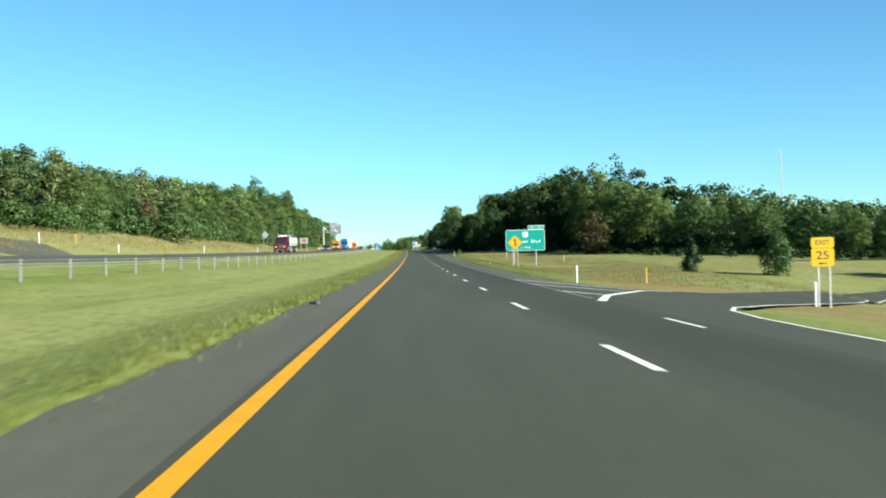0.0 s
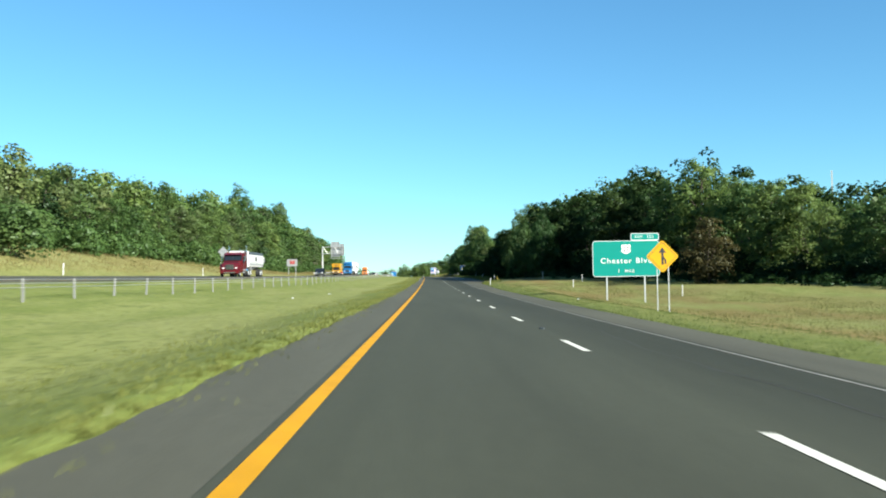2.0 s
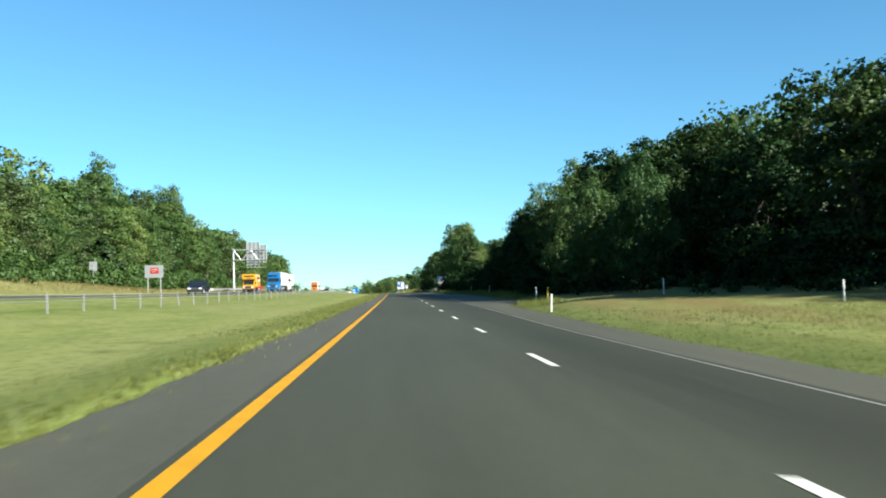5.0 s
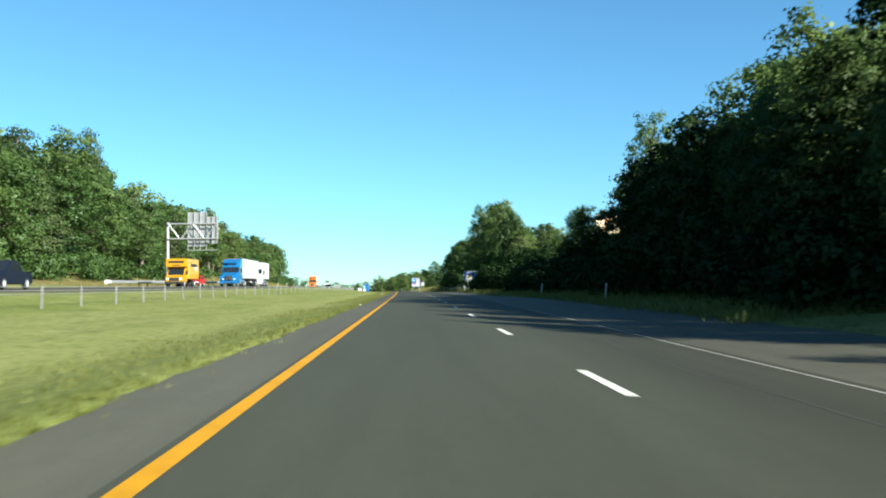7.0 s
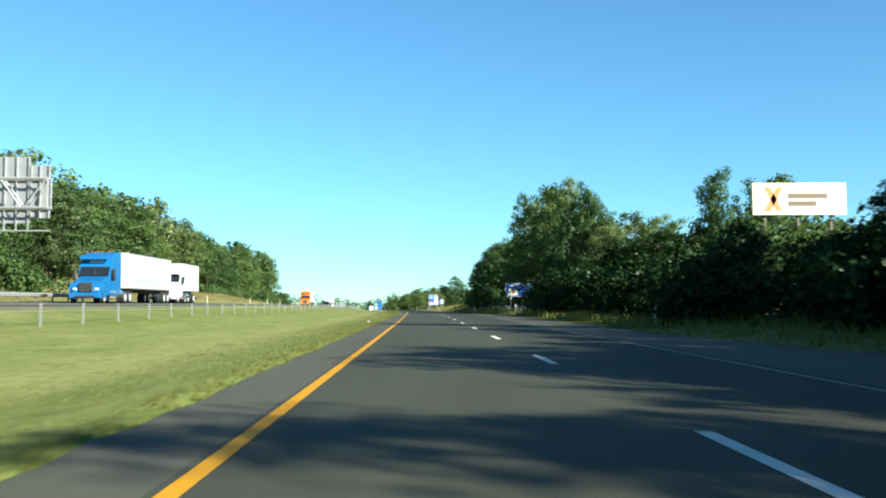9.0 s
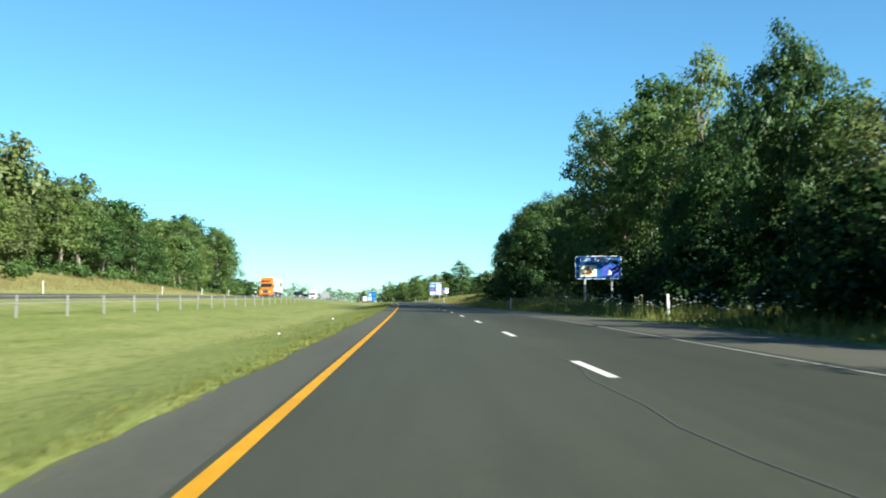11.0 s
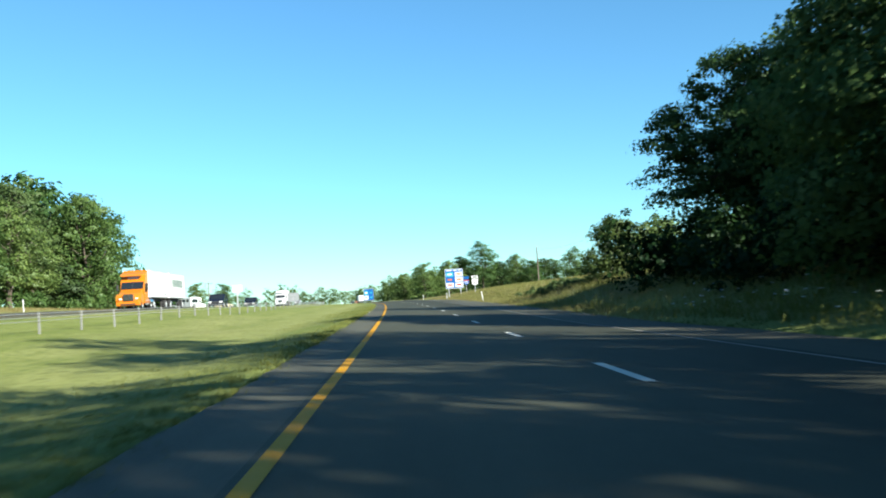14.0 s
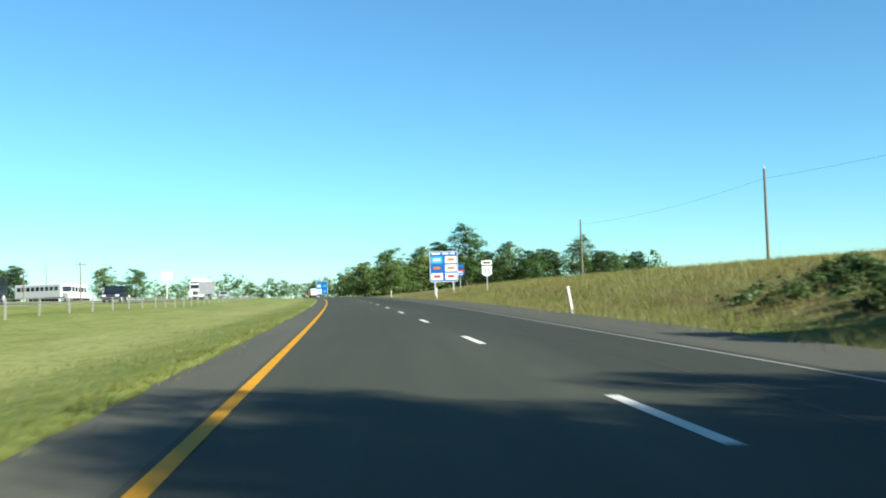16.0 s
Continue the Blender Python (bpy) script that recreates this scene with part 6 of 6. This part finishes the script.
def box_truck():
    ob = standing(-24.6, 343, "yellow rental box truck with dark lettering bars", "box truck")
    bm = B()
    side_prism(bm, [(0.0, 0.55), (0.0, 1.15), (0.9, 1.35), (1.5, 2.1), (2.3, 2.15), (2.3, 0.55)], -0.98, 0.98)
    bmesh.ops.bevel(bm, geom=list(bm.edges), offset=0.08, segments=2, affect="EDGES")
    cab = part("cab", bm, TRUCK_YELLOW, ob)
    bm = B()
    side_prism(bm, [(0.93, 1.37), (1.5, 2.06), (1.47, 2.08), (0.88, 1.4)], -0.85, 0.85)
    part("windscreen", bm, GLASS, cab)
    for s in (-1, 1):
        bm = B()
        side_prism(bm, [(1.25, 1.4), (1.6, 1.95), (2.15, 1.95), (2.15, 1.4)], s * 0.985 - 0.008, s * 0.985 + 0.008)
        part("side_window", bm, GLASS, cab)
        bm = B()
        box(bm, s * 0.72 - 0.16, s * 0.72 + 0.16, -0.03, 0.1, 0.85, 1.08, 0.03)
        part("headlight", bm, LAMP_GLASS, cab)
        bm = B()
        box(bm, s * 1.2 - 0.08, s * 1.2 + 0.08, 1.15, 1.3, 1.45, 1.9, 0.02)
        part("mirror", bm, UNDER, cab)
    bm = B()
    box(bm, -0.55, 0.55, -0.03, 0.05, 0.72, 1.1, 0.03)
    part("grille", bm, UNDER, cab)
    bm = B()
    box(bm, -1.0, 1.0, -0.12, 0.2, 0.4, 0.68, 0.05)
    part("bumper", bm, UNDER, ob)
    bm = B()
    box(bm, -1.2, 1.2, 2.0, 7.6, 0.95, 3.25, 0.05)
    box(bm, -1.2, 1.2, 1.15, 2.05, 2.3, 3.25, 0.06)
    body = part("cargo_box", bm, TRUCK_YELLOW, ob)
    dark = mat("black_lettering", (0.015, 0.015, 0.02), 0.5)
    for x0, x1, z0, z1 in ((-0.85, 0.85, 2.75, 3.0), (-0.4, 0.4, 2.45, 2.55)):
        bm = B()
        box(bm, x0, x1, 1.14, 1.148, z0, z1)
        part("lettering_bar", bm, dark, body)
    for y0, y1, z0, z1, m in ((3.2, 6.6, 2.35, 2.7, dark), (5.2, 6.8, 2.0, 2.3, SIGN_WHITE), (2.3, 2.36, 1.0, 3.2, SIGN_WHITE)):
        bm = B()
        box(bm, 1.202, 1.208, y0, y1, z0, z1)
        part("lettering_bar", bm, m, body)
    axle(ob, 0.95, 2.0, 0.4, False)
    axle(ob, 5.9, 2.1, 0.4, True)
    bm = B()
    box(bm, -0.4, 0.4, 1.5, 7.5, 0.5, 0.95)
    part("chassis", bm, UNDER, ob)
    tow = standing(-24.6, 352.2, "small red car riding on a tow dolly behind the box truck", "car")
    car_parts(tow, SIGN_RED, 4.2, 1.7, 1.4)


def car_parts(ob, paint, L=4.6, W_=1.85, H_=1.7, suv=False, pickup=False):
    h = W_ / 2
    b0 = 0.32
    hood = 0.98 if (suv or pickup) else 0.82
    if pickup:
        out = [(0.0, b0), (0.0, hood - 0.15), (0.15, hood), (1.35, hood + 0.1), (2.0, H_), (3.25, H_), (3.55, hood + 0.12), (L, hood + 0.12), (L, b0)]
    elif suv:
        out = [(0.0, b0), (0.0, hood - 0.15), (0.15, hood), (1.2, hood + 0.1), (1.9, H_), (L - 0.35, H_ - 0.02), (L, hood + 0.1), (L, b0)]
    else:
        out = [(0.0, b0), (0.0, hood - 0.2), (0.2, hood - 0.05), (1.25, hood + 0.08), (2.05, H_), (3.1, H_), (3.9, hood + 0.1), (L, hood + 0.02), (L, b0)]
    bm = B()
    side_prism(bm, out, -h, h)
    bmesh.ops.bevel(bm, geom=list(bm.edges), offset=0.07, segments=2, affect="EDGES")
    body = part("body", bm, paint, ob)
    wx0, wx1 = (1.35, 2.0) if pickup else (1.2, 1.9) if suv else (1.25, 2.05)
    bm = B()
    side_prism(bm, [(wx0 + 0.03, hood + 0.13), (wx0 - 0.02, hood + 0.16), (wx1 - 0.06, H_ - 0.05), (wx1 - 0.02, H_ - 0.08)], -h * 0.84, h * 0.84)
    part("windscreen", bm, GLASS, body)
    end = 3.2 if pickup else L - 0.55 if suv else 3.2
    for s in (-1, 1):
        bm = B()
        side_prism(bm, [(wx0 + 0.35, hood + 0.18), (wx1 + 0.02, H_ - 0.12), (end - 0.1, H_ - 0.12), (end + 0.1, hood + 0.18)], s * (h + 0.002) - 0.008, s * (h + 0.002) + 0.008)
        part("side_window", bm, GLASS, body)
        bm = B()
        box(bm, s * h * 0.72 - 0.2, s * h * 0.72 + 0.2, -0.03, 0.12, hood - 0.34, hood - 0.14, 0.03)
        part("headlight", bm, LAMP_GLASS, body)
        for y in (0.85, L - 0.95):
            wheel(ob, s * (h - 0.1), y, 0.36 if (suv or pickup) else 0.32, 0.24)
    bm = B()
    box(bm, -0.45, 0.45, -0.03, 0.05, hood - 0.36, hood - 0.14, 0.03)
    part("grille", bm, CHROME if pickup else UNDER, body)
    bm = B()
    box(bm, -h * 0.95, h * 0.95, -0.1, 0.12, b0 + 0.02, b0 + 0.24, 0.04)
    part("bumper", bm, UNDER, ob)


def bus(x, y, turn, label):
    ob = thing("bus", pose(x, y, ground_z(x, y), 0, 0, turn), label, "bus", "parked buses")
    bm = B()
    box(bm, -1.25, 1.25, 0, 10.5, 0.75, 3.05, 0.12)
    body = part("body", bm, TRUCK_WHITE, ob)
    bm = B()
    side_prism(bm, [(0, 0.6), (-1.3, 0.65), (-1.35, 1.3), (-1.0, 1.5), (0, 1.6)], -1.05, 1.05)
    part("hood", bm, TRUCK_WHITE, ob)
    bm = B()
    box(bm, -1.0, 1.0, -0.03, 0.02, 1.7, 2.6)
    part("windscreen", bm, GLASS, body)
    for s in (-1, 1):
        for i in range(9):
            bm = B()
            y0 = 0.7 + i * 1.05
            box(bm, s * 1.256 - 0.006, s * 1.256 + 0.006, y0, y0 + 0.75, 1.95, 2.6)
            part("window", bm, GLASS, body)
    axle(ob, -0.3, 2.3, 0.46, False)
    axle(ob, 7.6, 2.3, 0.46, True)


red_truck()
orange_truck()
blue_truck()
white_truck()
box_truck()
car_parts(standing(-23.8, 291, "dark blue pickup truck with a chrome grille", "pickup truck"), CAR_BLACK, 5.4, 1.95, 1.8, pickup=True)
car_parts(standing(-21.4, 589, "black sport-utility vehicle on the opposite carriageway", "car"), CAR_BLACK, 4.8, 1.9, 1.8, suv=True)
car_parts(standing(-22.6, 634, "dark sport-utility vehicle farther up the opposite carriageway", "car"), CAR_BLACK, 4.8, 1.9, 1.8, suv=True)
car_parts(standing(-20.8, 745, "silver car far up the opposite carriageway", "car"), CAR_SILVER, 4.5, 1.8, 1.45)
tk = standing(-24.0, 720, "far white semi truck coming over the rise", "semi truck")
tractor(tk, TRUCK_WHITE, 3.9, nose=1.9, cabin=2.4, sleeper=1.5)
box_trailer(tk, 6.2, 20.5, 1.2, 4.1, TRUCK_WHITE)
axle(tk, 18.4)
axle(tk, 19.7)
# traffic far ahead on this carriageway
ah = thing("semi_truck", pose(*(place(5.2, 980) + Vector((0, 0, 0.03))), 0, 0, 8), "distant white semi trailer seen from behind", "semi truck")
box_trailer(ah, 0, 14.3, 1.2, 4.1, TRUCK_WHITE)
axle(ah, 1.2)
axle(ah, 2.5)
axle(ah, 12.5)
for i in range(6):
    bus(-56.5 - 0.9 * i, 694 + 4.6 * i, 62, "white parked bus with dark windows at the depot")
car_parts(thing("car", pose(-52.5, 716, ground_z(-52.5, 716), 0, 0, 70), "cream van parked at the depot", "van"), mat("cream_van_paint", (0.6, 0.5, 0.3), 0.4, coat=0.3), 5.0, 1.9, 2.1, suv=True)


def pole_sign():
    x, y = -92, 928
    ob = thing("pole_sign", pose(x, y, ground_z(x, y)), "far white cabinet sign raised on a pole above the trees", "sign")
    bm = B()
    tube(bm, (0, 0, -0.5), (0, 0, 8.5), 0.3, 0.25, 10)
    part("pole", bm, GALV, ob)
    bm = B()
    box(bm, -2.2, 2.2, -0.4, 0.4, 8.0, 11.2, 0.1)
    part("cabinet", bm, TRUCK_WHITE, ob)


pole_sign()
car_parts(thing("car", pose(*(place(1.8, 1010) + Vector((0, 0, 0.03))), 0, 0, 8), "dark car far ahead on the road", "car"), CAR_BLACK, 4.6, 1.8, 1.5)
car_parts(thing("car", pose(*(place(5.3, 1035) + Vector((0, 0, 0.03))), 0, 0, 8), "orange pickup truck far ahead on the road", "pickup truck"), TRUCK_ORANGE, 5.3, 1.9, 1.8, pickup=True)


# grass and weeds
def blades(name, spots, height, label, material, seed, width=0.02, per=7, spread=0.25):
    """Tufts of thin bent blades at the given places, joined."""
    rng = np.random.default_rng(seed)
    n = len(spots) * per
    base = np.repeat(np.array([tuple(p) for p in spots]), per, axis=0)
    base[:, :2] += rng.normal(size=(n, 2)) * spread
    hs = height * (0.5 + 0.8 * rng.random(n))
    a = rng.random(n) * 6.28
    side = np.stack([np.cos(a), np.sin(a), np.zeros(n)], 1) * (width * (0.6 + 0.8 * rng.random(n)))[:, None]
    lean = np.stack([rng.normal(size=n) * 0.4, rng.normal(size=n) * 0.4, np.zeros(n)], 1) * hs[:, None]
    up = np.array([0, 0, 1.0]) * hs[:, None]
    v = np.stack([base - side, base + side, base + lean + up], 1).reshape(-1, 3)
    me = bpy.data.meshes.new(name)
    me.vertices.add(len(v))
    me.vertices.foreach_set("co", v.ravel())
    me.loops.add(n * 3)
    me.loops.foreach_set("vertex_index", np.arange(n * 3, dtype=np.int32))
    me.polygons.add(n)
    me.polygons.foreach_set("loop_start", np.arange(0, n * 3, 3, dtype=np.int32))
    me.materials.append(material)
    me.update(calc_edges=True)
    return tagged(new(name, me), label, "grass", kind="stuff")


grng = np.random.default_rng(5)


def scatter(u0, u1, y0, y1, count, power=1.0):
    out = []
    for _ in range(count):
        u = u0 + (u1 - u0) * grng.random() ** power
        y = y0 + (y1 - y0) * grng.random()
        out.append(place(u, y, -0.02))
    return out


blades("edge_tufts", scatter(-0.95, -1.5, 4, 560, 5200, 1.3), 0.08, "ragged tufts creeping over the paved edge", BLADE, 40, 0.012, 9, 0.05)
blades("median_grass", scatter(-1.0, -4.5, 2, 600, 16000, 1.8), 0.065, "short mown grass along the median's paved edge", BLADE, 41, 0.009, 6, 0.16)
blades("verge_grass", scatter(10.35, 15.0, 66, 500, 11000, 1.6), 0.11, "ragged grass along the outer shoulder", BLADE, 42, 0.01, 6, 0.18)
blades("bank_grass", scatter(10.6, 27, 500, 660, 20000, 1.3), 0.3, "dry grass on the roadside bank", BLADE_DRY, 43, 0.008, 6, 0.8)
blades("bank_weeds", scatter(11.2, 22, 500, 640, 2000, 1.0), 0.4, "green weeds among the dry bank grass", BLADE, 44, 0.014, 10, 0.5)
blades("shade_weeds", scatter(11.5, 17, 262, 500, 3200, 1.0), 0.5, "tall weeds in the wood's shade by the shoulder", BLADE, 45, 0.03, 7, 0.3)
blades("nose_weeds", scatter(10.7, 13.5, 236, 246, 160, 1.0), 0.42, "tall weeds round the marker posts where the verge ends", BLADE, 49, 0.016, 9, 0.14)
blades("hill_grass", scatter(-31.5, -41, 20, 600, 15000, 1.0), 0.34, "tall tawny grass on the slope below the hillside wood", BLADE_DRY, 48, 0.022, 5, 0.4)
blades("field_grass", scatter(15, 34, 66, 215, 9000, 1.0), 0.17, "long tawny grass in front of the roadside wood", BLADE_DRY, 46, 0.012, 6, 0.35)
shrub_band("bank_brush", [(13.6 + 5 * grng.random(), 548 + 12 * grng.random(), 0.2 + 0.4 * grng.random() ** 2) for _ in range(60)], "low leafy weeds and brambles on the grass bank", 47, size=0.12, per=260, material=LEAF_PALE)


def flower_heads():
    bm_v, bm_f, stems = [], [], []
    for _ in range(300):
        y = 392 + 110 * grng.random() ** 1.3
        p = place(10.7 + 2.2 * grng.random(), y)
        h = 0.55 + 0.55 * grng.random()
        r = 0.05 + 0.035 * grng.random()
        o = len(bm_v)
        bm_v.append((p.x, p.y, p.z + h + 0.02))
        for i in range(7):
            a = i * 2 * math.pi / 7
            bm_v.append((p.x + r * math.cos(a), p.y + r * math.sin(a), p.z + h))
        bm_f += [(o, o + 1 + i, o + 1 + (i + 1) % 7) for i in range(7)]
        o = len(bm_v)
        bm_v += [(p.x + 0.008 * math.cos(a), p.y + 0.008 * math.sin(a), p.z + z) for z in (-0.05, h) for a in (0, 2.1, 4.2)]
        stems += [(o + i, o + (i + 1) % 3, o + 3 + (i + 1) % 3, o + 3 + i) for i in range(3)]
    ob = new("wild_carrot_flowers", mesh_from("wild_carrot_flowers", bm_v, bm_f + stems, [FLOWER_WHITE, BLADE], [0] * len(bm_f) + [1] * len(stems)))
    tagged(ob, "white wild carrot flower heads along the shaded verge", "flowers", kind="stuff")


flower_heads()


# litter in the median and on the shoulder
def litter():
    shp = [(-0.5, -0.3), (0.4, -0.35), (0.55, 0.1), (0.1, 0.4), (-0.45, 0.25)]
    for u, y, s, m in ((-5.94, 134.6, 0.26, SIGN_WHITE), (-6.64, 121.3, 0.16, SIGN_WHITE), (-0.99, 280, 0.11, SIGN_WHITE), (-1.74, 356.5, 0.16, SIGN_WHITE), (-2.78, 393, 0.08, SIGN_WHITE), (-2.7, 411.8, 0.12, SIGN_WHITE), (-0.9, 523.3, 0.06, SIGN_WHITE), (12.2, 141.3, 0.2, SIGN_WHITE), (3.74, 91.1, 0.12, TARP), (3.82, 139.3, 0.1, TARP), (-0.78, 19, 0.2, TARP), (-0.72, 230.3, 0.14, TARP)):
        p = place(u, y, 0.05)
        bm = B()
        a = [bm.verts.new((x * s, yy * s, 0.02 + 0.06 * s * ((i * 7) % 3))) for i, (x, yy) in enumerate(shp)]
        b = [bm.verts.new((x * s, yy * s, -0.02)) for x, yy in shp]
        bm.faces.new(a)
        bm.faces.new(b[::-1])
        for i in range(5):
            bm.faces.new((a[i], b[i], b[(i + 1) % 5], a[(i + 1) % 5]))
        ob = part("litter", bm, m)
        ob.matrix_world = pose(p.x, p.y, p.z, 0, 0, 40 * u)
        tagged(ob, "crumpled scrap of litter lying beside the road" if m is not TARP else "dark scrap of torn rubber on the road", "litter")


litter()

for src in KINDS.values():
    for o in (*src.children_recursive, src):
        bpy.data.objects.remove(o)
